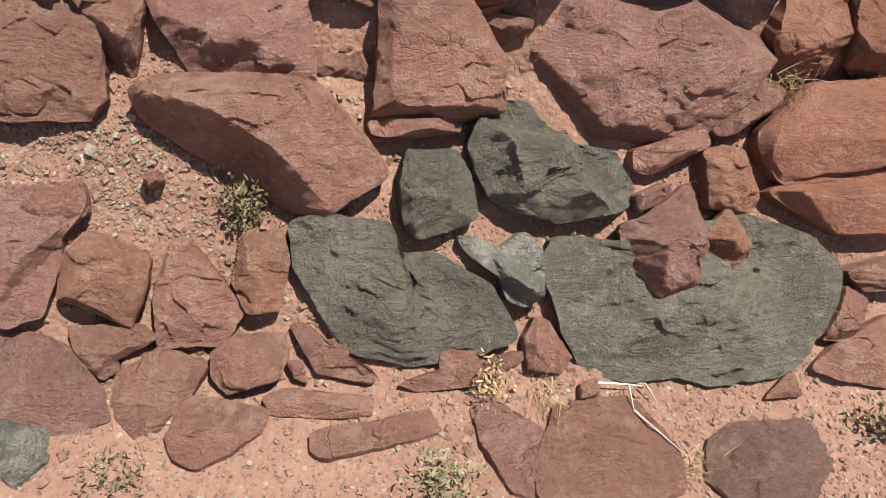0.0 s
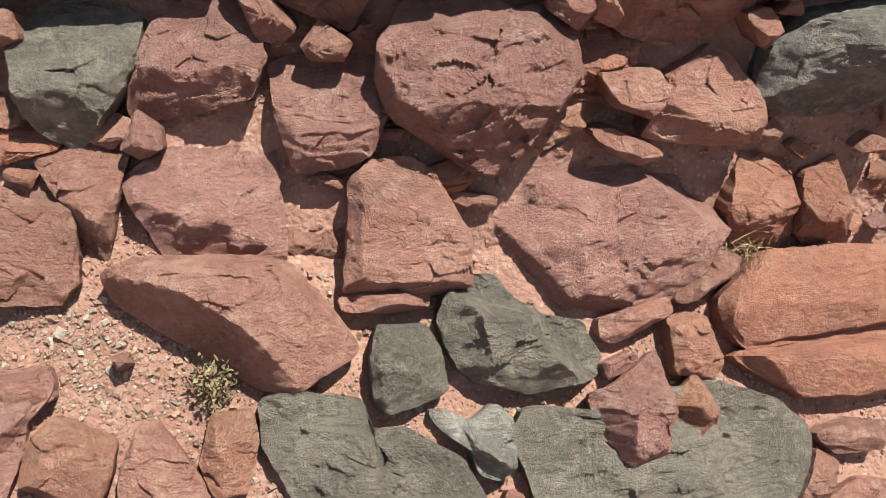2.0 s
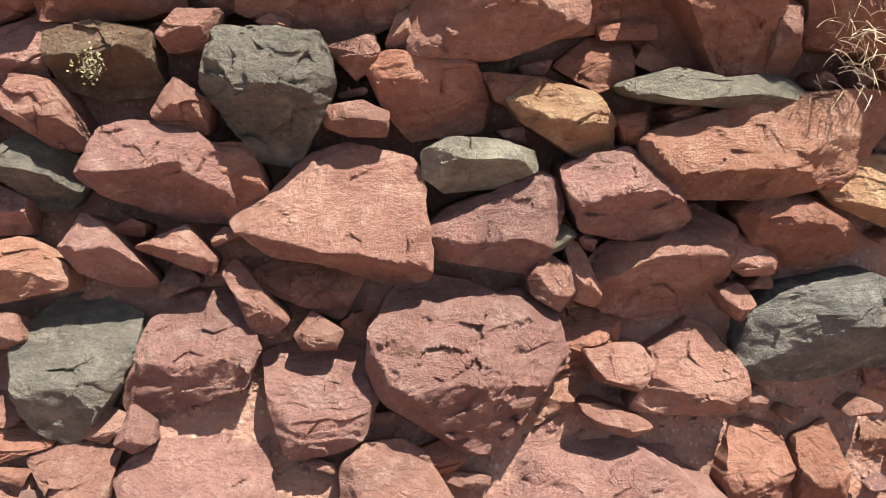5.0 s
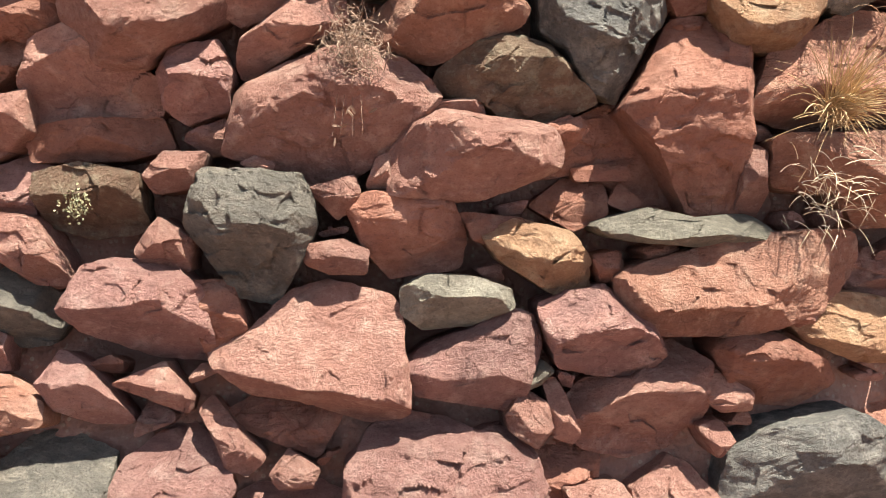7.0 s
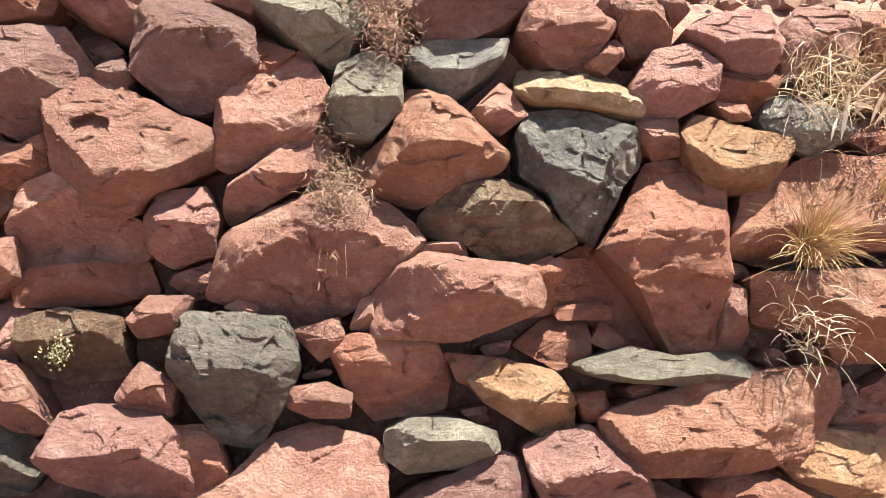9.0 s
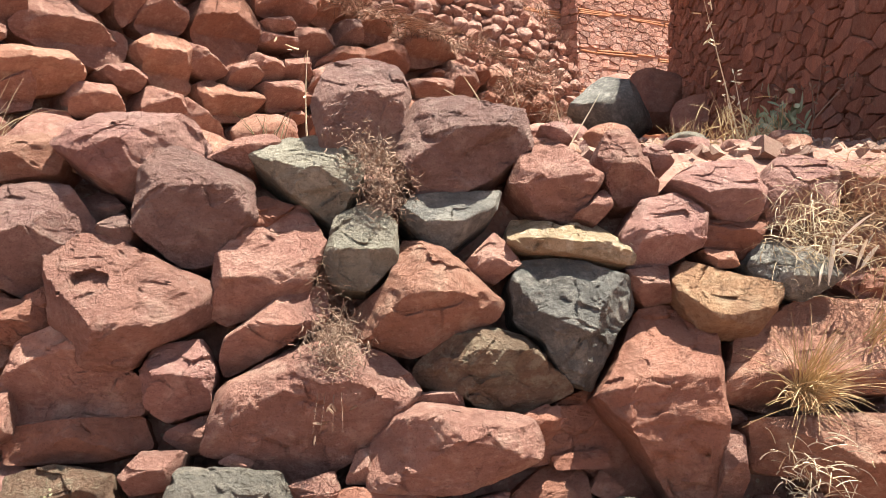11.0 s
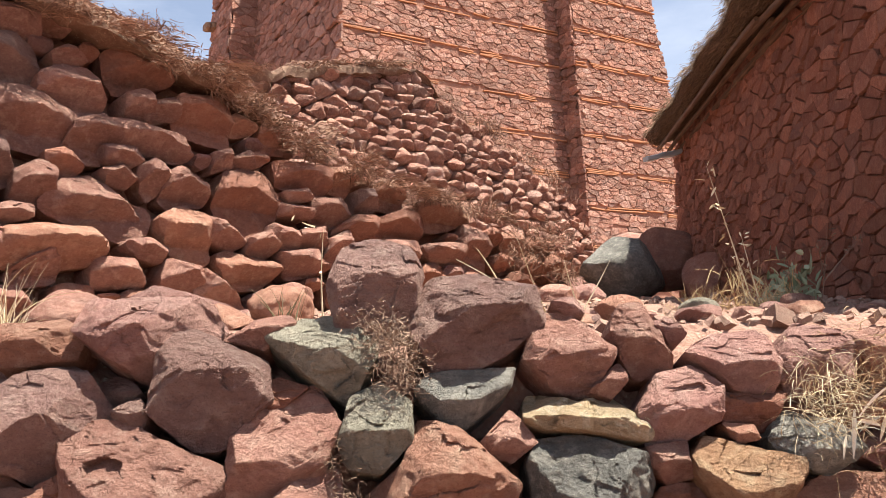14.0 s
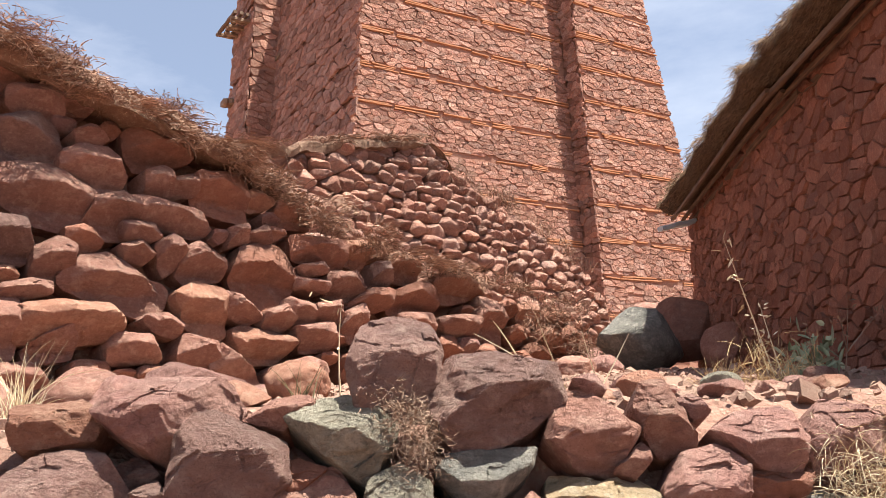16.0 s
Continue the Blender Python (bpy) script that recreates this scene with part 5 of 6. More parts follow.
house = tagged(new("house"), "low shaded red stone house with a thatched roof edge", "house")
slab_core("wall", lambda s, z: on_house(s, z) + HOUSE_IN * 0.008, [0.06 + 0.44 * k for k in range(14)], 1.6, lambda s: 4.05, 3.0, MORTAR, house)
rng_house = np.random.default_rng(53)
HOUSE_STONE = rock("house_stone", (0.42, 0.170, 0.105), (0.34, 0.132, 0.084), (0.49, 0.240, 0.160), 0.4, 1.0, vary=0.6)
HOUSE_SMALL = rock("house_stone_small", (0.42, 0.170, 0.105), (0.34, 0.132, 0.084), (0.49, 0.240, 0.160), 0.4, 1.0, 1.0, True, 0.6)
house_stones = list(cells(rng_house, 0.0, HOUSE_LONG, 1.85, 4.0, 0.125, 0.066, 0.54, 0.38))
house_stones += [(s, z, q * 0.75) for s, z, q in cells(rng_house, 0.0, HOUSE_LONG, 1.85, 4.0, 0.07, 0.04, 0.5, 0.2) if rng_house.uniform() < 0.15]
facing(house, on_house, house_stones, 0.024, HOUSE_STONE, HOUSE_SMALL, rng_house, 300, lambda s, z: s < 2.2, 0.975, 0.10)


# ---- strands: straw, twigs, grass ----
def strand_material(name, a, b):
    n = Nodes(name)
    r = n.add("NewGeometry").outputs["Random Per Island"]
    return n.finish(n.mix(r, a, b), 0.8, gloss=0.2)


STRAW = strand_material("straw", (0.56, 0.40, 0.215), (0.34, 0.225, 0.115))
PALE_STRAW = strand_material("bleached_straw", (0.72, 0.62, 0.44), (0.50, 0.38, 0.23))
TWIG = strand_material("dry_twigs", (0.27, 0.175, 0.120), (0.13, 0.080, 0.055))
THATCH = strand_material("old_thatch", (0.27, 0.170, 0.100), (0.10, 0.060, 0.040))
BRUSH = strand_material("sun_dried_brushwood", (0.37, 0.215, 0.145), (0.14, 0.076, 0.054))
MATTED = strand_material("matted_litter", (0.47, 0.325, 0.195), (0.25, 0.150, 0.090))
BONE = strand_material("bleached_leaf", (0.80, 0.76, 0.66), (0.66, 0.60, 0.48))
HERB = strand_material("dry_green_herb", (0.13, 0.105, 0.055), (0.23, 0.175, 0.100))
LICHEN = strand_material("pale_lichen", (0.30, 0.28, 0.16), (0.18, 0.16, 0.09))
BUSH = strand_material("grey_brown_bush", (0.33, 0.225, 0.160), (0.18, 0.115, 0.080))
SAGE = strand_material("silvery_green_leaf", (0.22, 0.25, 0.145), (0.38, 0.39, 0.26))


def strand(verts, faces, root, way, long, wide, bend, steps=4):
    """Adds one tapering three-sided stalk that bends as it goes."""
    p, d = Vector(root), Vector(way).normalized()
    side = d.orthogonal().normalized()
    other = d.cross(side)
    n = len(verts)
    for i in range(steps + 1):
        r = wide * (1 - 0.8 * i / steps) / 2
        for k in range(3):
            a = k * 2.094
            verts.append(tuple(p + side * (r * math.cos(a)) + other * (r * math.sin(a))))
        if i:
            for k in range(3):
                a, b = n + (i - 1) * 3 + k, n + (i - 1) * 3 + (k + 1) % 3
                faces.append((a, b, b + 3, a + 3))
        p = p + d * (long / steps)
        d = (d + Vector(bend) / steps).normalized()


def blade(verts, faces, root, way, long, wide, bend, rng, steps=4):
    """Adds one flat leaf, folded along its middle."""
    p, d = Vector(root), Vector(way).normalized()
    side = d.cross(Vector(rng.uniform(-1, 1, 3).tolist())).normalized()
    fold = d.cross(side) * 0.25
    n = len(verts)
    for i in range(steps + 1):
        w = wide * math.sin(math.pi * (0.12 + 0.86 * i / steps)) / 2
        verts += [tuple(p - side * w + fold * w), tuple(p), tuple(p + side * w + fold * w)]
        if i:
            a = n + (i - 1) * 3
            faces += [(a, a + 1, a + 4, a + 3), (a + 1, a + 2, a + 5, a + 4)]
        p = p + d * (long / steps)
        d = (d + Vector(bend) / steps).normalized()


def jitter(rng, amount):
    return Vector(rng.normal(0, amount, 3).tolist())


def tuft(name, label, category, at, way, count, long, wide, material, seed, spread=0.5, droop=0.6, base=0.02, curl=0.3):
    """Grass or a dry weed: stalks that fan from one root and droop."""
    rng = np.random.default_rng(seed)
    v, f = [], []
    for _ in range(count):
        d = (Vector(way).normalized() + jitter(rng, spread)).normalized()
        strand(v, f, jitter(rng, base), d, long * rng.uniform(0.45, 1.15), wide * rng.uniform(0.6, 1.2), jitter(rng, curl) + Vector((0, 0, -droop)), 5)
    ob = mesh_object(name, v, f, material)
    ob.location = at
    return tagged(ob, label, category, kind="stuff")


def brush(name, label, path, count, long, wide, material, seed, thick=0.1, droop=0.35, way=None, parent=None, flat=1.0, bundles=0):
    """A tangle of dead twigs heaped along a line; in bundles the twigs of each lie much the same way."""
    rng = np.random.default_rng(seed)
    v, f = [], []
    path = [Vector(p) for p in path]
    knots = [(rng.uniform(0, len(path) - 1.001), jitter(rng, thick * 0.5), jitter(rng, 1.0)) for _ in range(bundles)]
    for _ in range(count):
        if knots:
            t, shift, d = knots[int(rng.integers(0, bundles))]
            t = min(max(t + rng.normal(0, 0.12), 0.0), len(path) - 1.001)
            d = d + jitter(rng, 0.9)
            shift = shift + jitter(rng, thick * 0.28)
        else:
            t, shift, d = rng.uniform(0, len(path) - 1.001), jitter(rng, thick * 0.5), jitter(rng, 1.0)
        i = int(t)
        p = path[i].lerp(path[i + 1], t - i) + Vector((shift.x, shift.y, shift.z * flat))
        d = Vector((d.x, d.y, d.z * flat))
        if way is not None:
            d = d * 0.6 + Vector(way)
        strand(v, f, p, d, long * rng.uniform(0.3, 1.2), wide * rng.uniform(0.4, 1.9), jitter(rng, 0.9 if not knots else 0.4) + Vector((0, 0, -0.6 * droop)), 4)
    ob = mesh_object(name, v, f, material, parent)
    return tagged(ob, label, "brushwood", kind="" if parent else "stuff")


# ---- roof of the house: rafters, sagging thatch and its ragged fringe ----
EAVE = [Vector(p) for p in ((2.70, 7.87, 3.95), (2.52, 6.15, 3.98), (2.32, 4.85, 3.98), (2.30, 4.42, 3.96), (2.28, 4.03, 3.94), (2.22, 3.4, 3.92), (2.10, 2.2, 3.9))]


def eave(t):
    i = min(int(t), len(EAVE) - 2)
    return EAVE[i].lerp(EAVE[i + 1], t - i)


def ragged(t):
    """The thatch's own edge, which wanders about the line of the eave."""
    return eave(t) + HOUSE_IN * (0.07 * noise.noise((t * 2.7, 0, 5)) + 0.03 * noise.noise((t * 8, 0, 2))) + Vector((0, 0, 0.05 * noise.noise((t * 2.1, 4, 0))))


def thatched_roof():
    rng = np.random.default_rng(61)
    n = 40
    v, f = [], []
    for i in range(n + 1):
        e = ragged(i / n * (len(EAVE) - 1))
        wob = 0.03 * noise.noise((i * 0.7, 0, 3))
        for out, up in ((0.10, -0.02), (0.03, 0.01), (-0.01, 0.07 + wob), (0.16, 0.14 + wob), (1.2, 0.46), (3.4, 0.79), (3.4, 0.62), (0.6, 0.10)):
            v.append(tuple(e + HOUSE_IN * out + Vector((0, 0, up))))
    k = 8
    for i in range(n):
        for j in range(k):
            f.append((i * k + j, i * k + (j + 1) % k, i * k + k + (j + 1) % k, i * k + k + j))
    f += [tuple(range(k)), tuple(n * k + j for j in reversed(range(k)))]
    roof = mesh_object("roof", v, f, THATCH_BODY, house, "dark brown straw thatch")
    v, f = [], []
    for _ in range(14000):
        t = rng.uniform(0, len(EAVE) - 1.001)
        w = rng.uniform()
        up = -0.03 + 0.17 * w + 0.03 * noise.noise((t * 6, 0, 1))
        e = ragged(t) + HOUSE_IN * (0.10 - 0.12 * min(w, 0.7) / 0.7 + (0.5 * (w - 0.7) if w > 0.7 else 0) + rng.normal(0, 0.02)) + Vector((0, 0, up))
        d = -HOUSE_IN * rng.uniform(0.2, 1.0) + HOUSE_WAY * rng.normal(0, 0.5) + Vector((0, 0, rng.normal(-0.35, 0.4)))
        strand(v, f, e, d, (rng.uniform(0.02, 0.055) if w < 0.7 else rng.uniform(0.04, 0.11)), 0.005, jitter(rng, 0.5) + Vector((0, 0, -0.9)), 3)
    mesh_object("fringe", v, f, THATCH, roof, "ragged straw fringe of the eave")
    for inset, drop, wide in ((0.10, -0.075, 0.035), (0.19, -0.09, 0.030), (0.29, -0.10, 0.045)):
        for a, b in ((0.02, 2.0), (1.7, 5.9)):
            pa, pb = eave(a) + HOUSE_IN * inset + Vector((0, 0, drop)), eave(b) + HOUSE_IN * inset + Vector((0, 0, drop))
            beam("rafter", pa, pb, wide, wide, DARK_WOOD, house, rng)


def thatch_body():
    n = Nodes("thatch_body")
    co = n.add("VectorMath", operation="MULTIPLY", i0=n.add("TexCoord").outputs["Object"], i1=(14.0, 2.5, 14.0)).outputs[0]
    g = n.noise(co, 6.0, 8.0, 0.7)
    return n.finish(n.mix(n.span(g, 0.35, 0.65), (0.085, 0.052, 0.034), (0.21, 0.135, 0.080)), 0.95, g, 1.0, 0.03, 0.1)


THATCH_BODY = thatch_body()
thatched_roof()
TIN = Nodes("dull_tin").finish((0.42, 0.45, 0.46), 0.45, gloss=0.5)
spout = beam("spout", (2.56, 7.50, 3.71), (2.92, 7.62, 3.80), 0.09, 0.05, TIN, house, np.random.default_rng(3))
spout["label"] = "dull grey metal roof spout"


# ---- loose boulders on the terrace ----
def boulder(name, label, at, size, material, seed, turn=0.0, rough=1.0):
    bm = bmesh.new()
    bmesh.ops.create_icosphere(bm, subdivisions=5 if max(size) > 0.15 else 4, radius=1.0)
    rng = np.random.default_rng(seed)
    cuts = [(Vector(rng.normal(0, 1, 3).tolist()).normalized(), rng.uniform(*((0.6, 0.9) if max(size) > 0.15 else (0.42, 0.82)))) for _ in range(11)]
    o = rng.uniform(-40, 40, 3)
    for p in bm.verts:
        c = p.co.copy()
        for n, d in cuts:
            k = c.dot(n)
            if k > d:
                c -= n * (k - d) * 0.85
        c *= 1 + rough * (0.06 * fbm(c.x * 1.7 + o[0], c.y * 1.7 + o[1], c.z * 1.7 + o[2]) + 0.025 * fbm(c.x * 6 + o[1], c.y * 6, c.z * 6 + o[2]))
        p.co = Vector((c.x * size[0], c.y * size[1], c.z * size[2]))
    me = bpy.data.meshes.new(name)
    bm.to_mesh(me)
    bm.free()
    me.materials.append(material)
    me.shade_smooth()
    me.set_sharp_from_angle(angle=radians(30))
    ob = new(name, me)
    ob.matrix_basis = pose(*at, 0, 0, turn)
    return tagged(ob, label, "boulder")


boulder("boulder", "smooth blue-grey boulder lying on the terrace", (2.17, 7.15, 2.68), (0.42, 0.33, 0.29), SLATE, 71, 20, 0.6)
boulder("boulder", "dark rust-brown boulder leaning against the house", (2.72, 7.6, 2.80), (0.32, 0.33, 0.34), RUST, 72, 40, 0.7)
boulder("boulder", "rust-brown stone at the foot of the house", (2.72, 6.7, 2.52), (0.20, 0.22, 0.26), RUST, 73, 10, 0.8)
boulder("boulder", "flat pale red stone behind the grey boulder", (2.75, 8.7, 3.1), (0.24, 0.2, 0.14), RED, 74, 10, 0.8)
for seed, (x, y, r, m) in enumerate(((-1.15, 3.55, 0.16, RED), (-0.75, 3.7, 0.18, PINK), (-0.35, 3.9, 0.15, ORANGE), (-1.5, 3.3, 0.17, RED), (0.15, 4.4, 0.16, RED), (0.6, 4.9, 0.13, PINK), (-0.9, 3.2, 0.12, PINK),
                                      (-0.5, 3.3, 0.10, ORANGE), (0.9, 5.5, 0.14, RED), (1.35, 6.0, 0.15, RED), (1.7, 6.6, 0.14, PINK), (0.95, 3.3, 0.06, PINK), (1.1, 2.75, 0.06, OLIVE), (1.5, 2.9, 0.07, RED))):
    z = float(np.interp(y, (2.0, 2.6, 4.5, 7.5), (1.94, 1.99, 2.18, 2.45)))
    ob = boulder("stone_block", f"fallen {'orange-red' if m == ORANGE else 'pinkish' if m == PINK else 'olive-grey' if m == OLIVE else 'red'} stone lying on the terrace rubble", (x, y, z + r * 0.3), (r * 1.3, r, r * 0.8), m, 80 + seed, seed * 47 % 180)
    ob["group"] = "fallen stones on the terrace"


for seed in range(34):
    w = np.random.default_rng(300 + seed)
    x, y, r = w.uniform(0.35, 1.75), w.uniform(2.15, 2.95), w.uniform(0.022, 0.058)
    m = (RED, PINK, RED, ORANGE, OLIVE, PLUM)[seed % 6]
    word = {RED: "red", PINK: "pinkish", ORANGE: "orange-red", OLIVE: "olive-grey", PLUM: "plum-brown"}[m]
    ob = boulder("stone_block", f"small {word} stone lying on the terrace edge", (x, y, 1.98 + r * 0.3), (r * 1.4, r, r * 0.75), m, 400 + seed, w.uniform(0, 180))
    ob["group"] = "loose stones on the terrace edge"


# ---- brushwood and plants ----
def coping(owner, name, label, point, top, s0, s1, reach, thick, material, seed):
    """A lumpy mat of earth and litter laid on a wall's top and hanging out over its face."""
    v, f, k = [], [], 8
    n = int((s1 - s0) / 0.05)
    for i in range(n + 1):
        at = s0 + (s1 - s0) * i / n
        ease = min(1.0, 0.1 + (n - i) / 14, 0.1 + i / 14)
        o = point(at, top(at))
        for out, up in ((-0.35, -0.03), (0.0, -0.04), (reach * 0.7, -0.05), (reach, 0.0), (reach * 0.85, thick * 0.6), (reach * 0.3, thick), (-0.15, thick), (-0.35, thick * 0.5)):
            w = fbm(at * 3.1, out * 5, up * 9 + seed)
            v.append(tuple(o + BACK_OUT * (out * (ease if out > 0 else 1) + (0.07 * w if out > 0.01 else 0)) + Vector((0, 0, up * ease + 0.035 * fbm(at * 5, out * 7 + 3, seed)))))
    for i in range(n):
        for j in range(k):
            f.append((i * k + j, i * k + (j + 1) % k, i * k + k + (j + 1) % k, i * k + k + j))
    f += [tuple(range(k)), tuple(n * k + j for j in reversed(range(k)))]
    return mesh_object(name, v, f, material, owner, label, 50)


LITTER = earth("earth_and_litter", (0.20, 0.115, 0.080), (0.15, 0.085, 0.060), (0.30, 0.195, 0.130))
coping(wall_old, "coping", "brown mat of earth and dead twigs", on_back, back_top, -1.6, 1.75, 0.16, 0.13, LITTER, 3.0)
coping(wall_ruin, "coping", "brown mat of earth and straw", on_ruin, lambda s: ruin_top(s) - 0.03, 1.3, 4.5, 0.07, 0.05, LITTER, 5.0)
top_line = [on_back(s, back_top(s) + 0.10) - BACK_OUT * 0.05 - Vector((0, 0, 0.02)) for s in (-1.2, -0.5, 0.0, 0.4, 0.8, 1.2, 1.5)]
brush("brushwood", "dead brown brushwood heaped along the old wall's top", top_line, 7000, 0.085, 0.0045, BRUSH, 101, 0.14, 1.2, flat=0.25, bundles=90)
brush("brushwood", "dead brown brushwood jutting out over the old wall", [p + BACK_OUT * 0.22 - Vector((0, 0, 0.07)) for p in top_line], 8000, 0.09, 0.0045, BRUSH, 107, 0.17, 1.3, flat=0.3, bundles=60)
brush("brushwood", "pale dry twigs trailing over the old wall", [on_back(s, back_top(s) + 0.03) + BACK_OUT * 0.12 for s in (1.3, 1.7, 2.1, 2.4)], 2600, 0.10, 0.0055, BRUSH, 102, 0.15, 1.3, flat=0.5, bundles=24)
brush("brushwood", "thin dead weeds trailing along the old wall", [on_back(s, back_top(s) + 0.03) + BACK_OUT * 0.10 for s in (2.4, 2.9, 3.4, 4.0)], 2200, 0.11, 0.0055, BRUSH, 106, 0.12, 1.0, flat=0.5, bundles=24)
brush("brushwood", "straw and twigs on the ruined wall's top", [on_ruin(s, ruin_top(s) + 0.03) + BACK_OUT * 0.04 for s in (1.4, 2.0, 2.5, 3.1, 3.6, 4.2)], 1900, 0.10, 0.006, BRUSH, 103, 0.08, 1.0, flat=0.3, bundles=50)
brush("brushwood", "dry weeds down the ruined wall's broken edge", [on_ruin(s, ruin_top(s) + 0.02) for s in (4.2, 4.5, 5.0, 5.5, 6.0, 6.5, 6.9)], 1500, 0.12, 0.0055, BRUSH, 104, 0.13, 0.6, bundles=40)
brush("brushwood", "grey-brown dead weeds hanging low on the old wall", [on_back(s, back_top(s) - 0.12) + BACK_OUT * 0.12 for s in (3.9, 4.4, 5.0)], 1100, 0.13, 0.005, BRUSH, 105, 0.22, 0.6, bundles=26)


def crooked(seed, foot, way, long, wide):
    """A dead branch that kinks as it goes and forks near its end."""
    rng = np.random.default_rng(seed)
    v, f = [], []
    p, d = Vector((0, 0, 0)), Vector(way).normalized()
    side, other = d.orthogonal().normalized(), d.cross(d.orthogonal()).normalized()
    for i in range(9):
        r = wide * (1 - 0.085 * i) / 2 * rng.uniform(0.8, 1.2)
        v += [tuple(p + side * (r * math.cos(k * 1.0472)) + other * (r * math.sin(k * 1.0472))) for k in range(6)]
        if i:
            f += [(i * 6 - 6 + k, i * 6 - 6 + (k + 1) % 6, i * 6 + (k + 1) % 6, i * 6 + k) for k in range(6)]
        if i == 5:
            strand(v, f, p, d + jitter(rng, 0.5), long * 0.4, wide * 0.5, jitter(rng, 0.6))
            n = len(v)
            v += v[5 * 6:6 * 6]
            base = n
        p = p + d * (long / 8)
        d = (d + jitter(rng, 0.28)).normalized()
        if i == 5:
            break
    f.append(tuple(range(base, base + 6)))
    ob = mesh_object("branch", v, f, DARK_WOOD, smooth=40)
    ob.location = foot
    return tagged(ob, "crooked dead branch sticking out of the brushwood", "branch")


for k, (s, out, up, long, rise) in enumerate(((-0.25, 0.26, -0.02, 0.62, -0.10), (0.22, 0.16, 0.04, 0.34, 0.30), (0.60, 0.14, 0.05, 0.62, 0.02), (0.84, 0.16, 0.04, 0.34, 0.05), (1.20, 0.14, 0.03, 0.34, 0.30))):
    crooked(500 + k, on_back(s, back_top(s) + up) + BACK_OUT * out, BACK_WAY + Vector((0, 0, rise)), long, 0.034)


def stalks(name, label, material, lines, wide, seed, heads=0):
    """Tall dry stems, each from a foot to a tip, with small seed husks near the tip."""
    rng = np.random.default_rng(seed)
    v, f = [], []
    for a, b in lines:
        a, b = Vector(a), Vector(b)
        long = (b - a).length
        strand(v, f, a, b - a, long, wide, jitter(rng, 0.12), 7)
        for _ in range(heads):
            p = a.lerp(b, rng.uniform(0.55, 1.0)) + jitter(rng, 0.01)
            blade(v, f, p, jitter(rng, 0.6) + Vector((0, 0, 0.5)), max(0.02, long * 0.07), max(0.006, long * 0.02), (0, 0, -0.3), rng, 3)
    return tagged(mesh_object(name, v, f, material), label, "dry plant", kind="stuff")


stalks("dry_stalk", "tall bleached stalk with pale seed husks", PALE_STRAW, [((1.70, 3.64, 2.04), (1.55, 3.69, 2.72)), ((1.72, 3.62, 2.04), (1.66, 3.66, 2.42)), ((1.68, 3.66, 2.04), (1.62, 3.66, 2.36))], 0.010, 111, 16)
stalks("dry_stalk", "thin branching grey stalk beside the house", TWIG, [((1.73, 3.19, 2.0), (1.80, 3.13, 2.36)), ((1.76, 3.17, 2.15), (1.90, 3.12, 2.32)), ((1.76, 3.17, 2.15), (1.72, 3.12, 2.30)), ((1.66, 3.2, 2.0), (1.62, 3.2, 2.28))], 0.006, 112, 8)
stalks("dry_stalk", "lone thin straw stalk with a bent tip", PALE_STRAW, [((-0.10, 2.71, 2.0), (-0.12, 2.70, 2.33)), ((-0.12, 2.70, 2.33), (-0.16, 2.69, 2.34))], 0.008, 113, 2)
stalks("dry_twig", "leafless pale twigs arching over the rubble", PALE_STRAW, [((0.68, 3.14, 2.06), (0.38, 3.19, 2.30)), ((0.68, 3.14, 2.06), (0.58, 3.16, 2.35)), ((0.66, 3.14, 2.10), (0.36, 3.19, 2.20)), ((0.80, 3.12, 2.05), (0.92, 3.09, 2.24)), ((0.80, 3.12, 2.05), (0.74, 3.1, 2.26)), ((0.52, 3.15, 2.17), (0.44, 3.1, 2.32))], 0.008, 114, 0)
tuft("grass_tuft", "short golden dry grass on the terrace edge", "grass", (1.16, 2.95, 2.01), (0, -0.1, 1), 90, 0.12, 0.004, STRAW, 121, 0.45)
tuft("grass_tuft", "short golden dry grass on the terrace edge", "grass", (1.42, 3.2, 2.03), (0, -0.1, 1), 240, 0.11, 0.004, STRAW, 122, 0.6, 0.6, 0.07)
tuft("grass_tuft", "short golden dry grass on the terrace edge", "grass", (1.62, 3.3, 2.04), (0, -0.1, 1), 180, 0.11, 0.004, STRAW, 123, 0.6, 0.6, 0.06)
tuft("grass_tuft", "pale dry grass beside the rubble", "grass", (-0.95, 2.45, 1.99), (0, -0.1, 1), 60, 0.22, 0.004, PALE_STRAW, 124, 0.35)
tuft("grass_tuft", "a few green blades among dry grass", "grass", (-0.2, 2.6, 1.98), (0.1, 0, 1), 22, 0.16, 0.006, HERB, 125, 0.3)


def leafy(name, label, at, count, long, wide, material, seed, spread=0.04, upward=1.0):
    rng = np.random.default_rng(seed)
    v, f = [], []
    for _ in range(count):
        blade(v, f, jitter(rng, spread) + Vector((0, 0, abs(rng.normal(0, spread)))), jitter(rng, 0.7) + Vector((0, 0, upward)), long * rng.uniform(0.5, 1.2), wide * rng.uniform(0.7, 1.2), (0, 0, -0.4), rng)
    ob = mesh_object(name, v, f, material)
    ob.location = at
    return tagged(ob, label, "plant", kind="stuff")


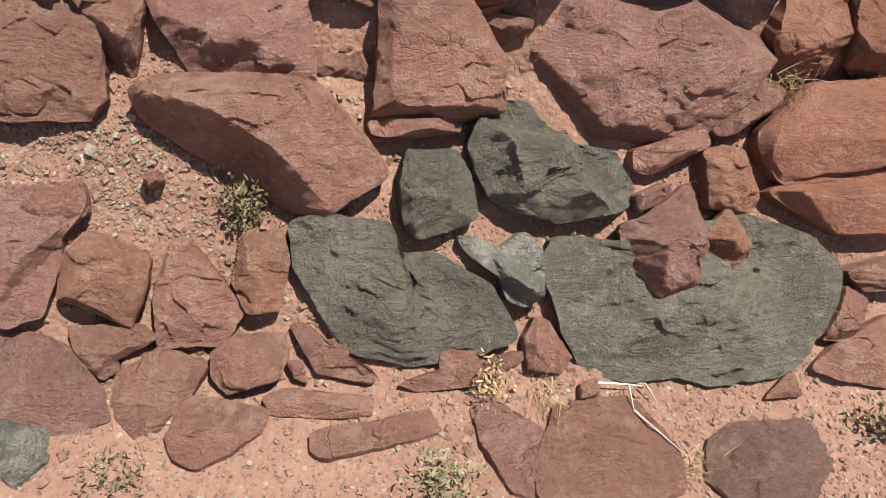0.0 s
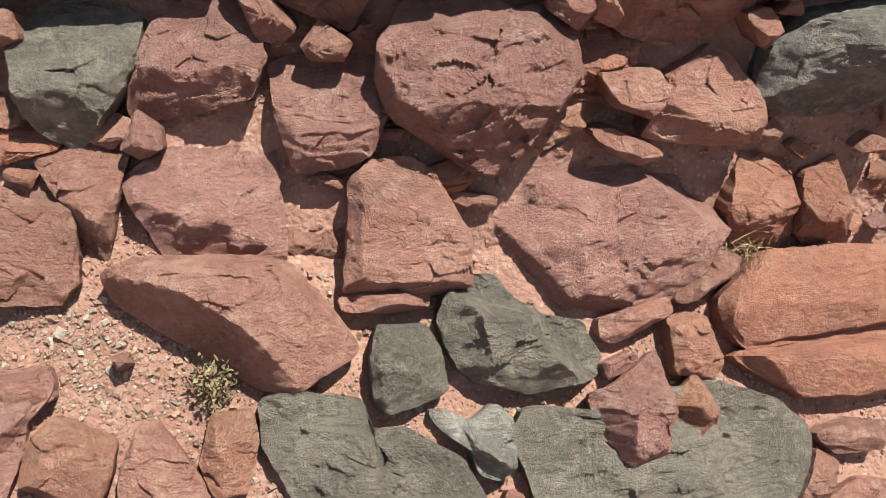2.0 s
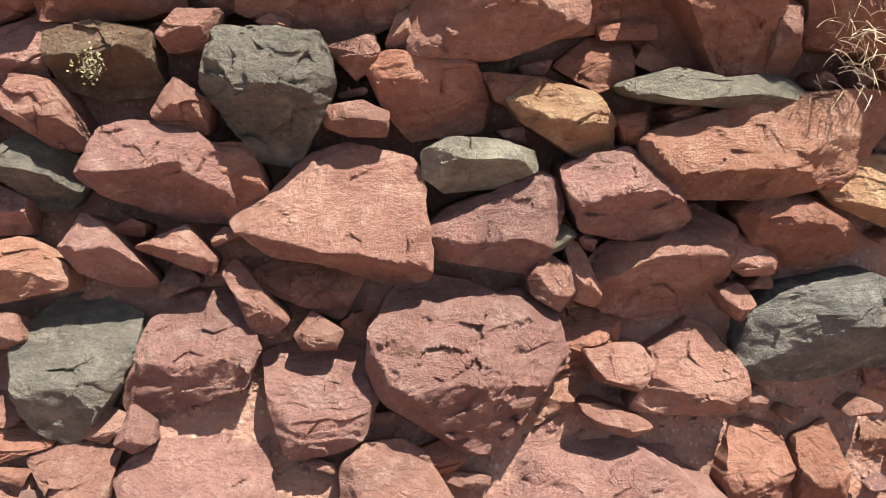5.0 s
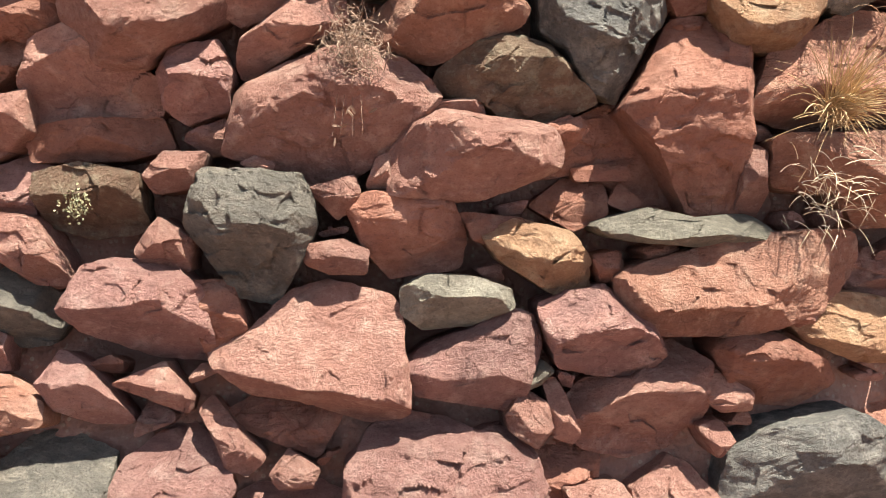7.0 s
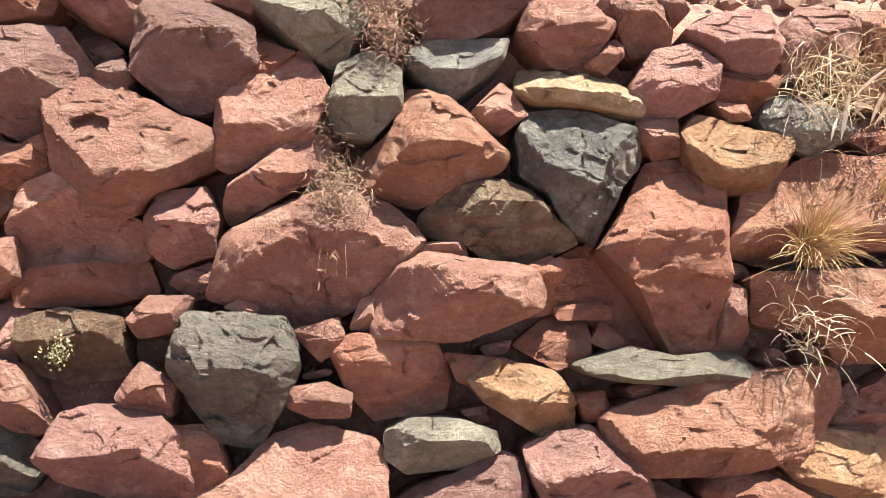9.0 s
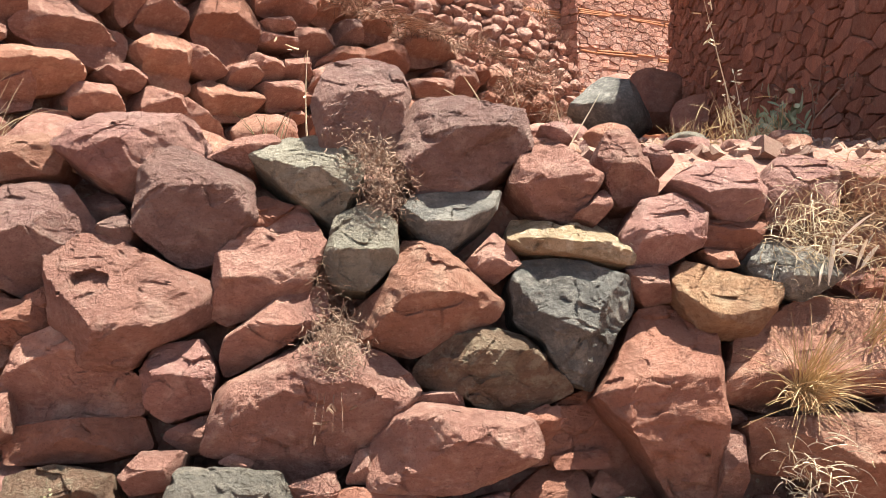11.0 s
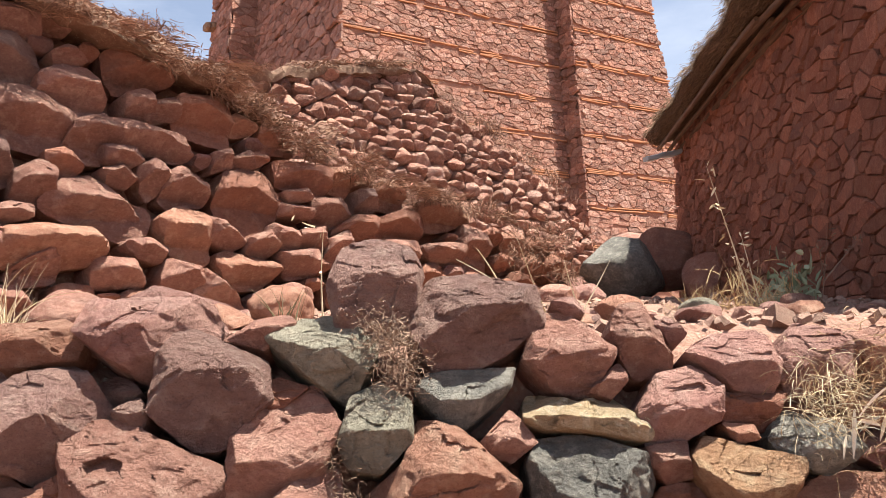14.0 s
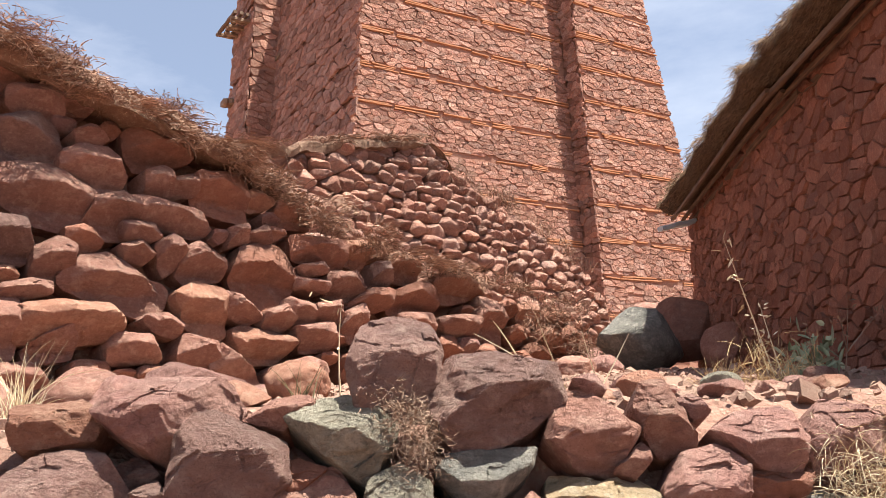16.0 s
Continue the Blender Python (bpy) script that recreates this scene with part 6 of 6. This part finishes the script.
leafy("leafy_plant", "silvery green leafy plant on the terrace edge", (1.78, 3.49, 2.08), 190, 0.065, 0.022, SAGE, 131, 0.055)
leafy("cushion_herb", "small dry olive-green cushion herb on the bank", on_wall(-0.385, 0.965) + Vector((0, 0, -0.02)), 420, 0.016, 0.006, HERB, 132, 0.022, 0.6)
leafy("low_herb", "low grey-green herb on the path's edge", on_wall(0.0, 0.40) + Vector((0, 0, -0.01)), 380, 0.018, 0.005, LICHEN, 133, 0.030, 0.5)
leafy("low_herb", "low dusty green weed on the path's edge", on_wall(-0.57, 0.43) + Vector((0, 0, -0.01)), 160, 0.018, 0.004, HERB, 134, 0.028, 0.9)
leafy("low_herb", "low dusty green weed on the path's edge", on_wall(0.93, 0.52) + Vector((0, 0, -0.01)), 120, 0.022, 0.009, HERB, 135, 0.026, 0.5)
tuft("straw_tuft", "flattened dry straw at the bank's foot", "grass", on_wall(0.205, 0.60), (0, -1, 0.1), 70, 0.075, 0.0018, STRAW, 141, 0.5, 0.2, 0.02)
leafy("dry_herb", "dry yellowish herb at the bank's foot", on_wall(0.095, 0.61), 240, 0.016, 0.005, STRAW, 142, 0.022, 0.5)
tuft("straw_tuft", "dry straw wedged beside the flat slab", "grass", on_wall(0.75, 1.28), (0, -0.6, 0.6), 70, 0.06, 0.0018, STRAW, 143, 0.7, 0.4, 0.02)
tuft("straw_tuft", "dry straw on the path beside the stone", "grass", on_wall(0.50, 0.43), (0.2, -0.3, 0.5), 60, 0.06, 0.0018, STRAW, 144, 0.7, 0.4, 0.02)
stalks("dry_root", "bleached crooked root lying on the earth", BONE, [(on_wall(0.32, 0.615) + Vector((0, 0, 0.012)), on_wall(0.42, 0.612) + Vector((0, 0, 0.015))), (on_wall(0.42, 0.612) + Vector((0, 0, 0.015)), on_wall(0.445, 0.57) + Vector((0, 0, 0.012))), (on_wall(0.385, 0.61) + Vector((0, 0, 0.012)), on_wall(0.39, 0.555) + Vector((0, 0, 0.012))), (on_wall(0.39, 0.555) + Vector((0, 0, 0.012)), on_wall(0.485, 0.45) + Vector((0, 0, 0.015)))], 0.006, 145, 0)

# growing out of the wall
tuft("grass_tuft", "golden dry grass tuft growing from the wall", "grass", on_wall(0.955, 2.345) + Vector((0, -0.05, 0)), (0.05, -0.55, 0.75), 300, 0.17, 0.0032, STRAW, 151, 0.40, 0.8, 0.012)
tuft("grass_tuft", "golden dry grass tuft growing from the wall", "grass", on_wall(1.13, 2.45) + Vector((0, -0.04, 0)), (0.3, -0.4, 0.8), 26, 0.24, 0.004, STRAW, 152, 0.3, 0.8, 0.01)
tuft("straw_tuft", "bleached straw hanging from a crack of the wall", "grass", on_wall(0.93, 2.20) + Vector((0, -0.07, 0)), (0.1, -0.5, 0.1), 120, 0.06, 0.003, PALE_STRAW, 153, 0.65, 1.0, 0.045)
tuft("straw_tuft", "thick dry straw mat over the wall's top", "grass", on_wall(1.17, 2.72) + Vector((0, -0.05, 0)), (-0.2, -0.7, 0.2), 750, 0.075, 0.0022, MATTED, 154, 0.7, 0.9, 0.08)
tuft("straw_tuft", "thick dry straw mat over the wall's top", "grass", on_wall(1.0, 2.70) + Vector((0, -0.05, 0)), (-0.1, -0.6, 0.1), 260, 0.08, 0.0022, PALE_STRAW, 155, 0.7, 0.9, 0.05)
leafy("bleached_leaves", "long bleached dead leaves hanging on the wall", on_wall(1.10, 2.66) + Vector((0, -0.07, 0)), 9, 0.09, 0.012, BONE, 156, 0.035, -0.5)
brush("dead_bush", "small dead grey-brown bush growing from the wall", [on_wall(-0.02, 2.54) + Vector((0, -0.09, 0)), on_wall(0.0, 2.48) + Vector((0, -0.11, 0))], 950, 0.024, 0.0017, BUSH, 161, 0.05, 0.05)
stalks("dry_root", "thin dead stems hanging down the stone", TWIG, [(on_wall(-0.03 + 0.008 * k, 2.50) + Vector((0, -0.09, 0)), on_wall(-0.06 + 0.022 * k, 2.34) + Vector((0, -0.10, 0))) for k in range(4)], 0.0022, 162, 2)
brush("dead_bush", "dead brown bush wedged between the top stones", [on_wall(0.05, 2.92) + Vector((0, -0.05, 0)), on_wall(0.10, 2.86) + Vector((0, -0.06, 0)), on_wall(0.10, 2.78) + Vector((0, -0.03, 0))], 1500, 0.024, 0.0016, BUSH, 163, 0.055, 0.1)
brush("dead_bush", "wispy dead twigs in a crack of the wall", [on_wall(-0.04, 2.68) + Vector((0, -0.04, 0)), on_wall(-0.03, 2.55) + Vector((0, -0.04, 0))], 130, 0.025, 0.0011, TWIG, 164, 0.03, 0.2)
leafy("lichen", "pale green lichen clump on the brown stone", on_wall(-0.55, 2.20) + Vector((0, -0.035, 0)), 200, 0.006, 0.005, LICHEN, 165, 0.013, 0.0)["kind"] = "stuff"
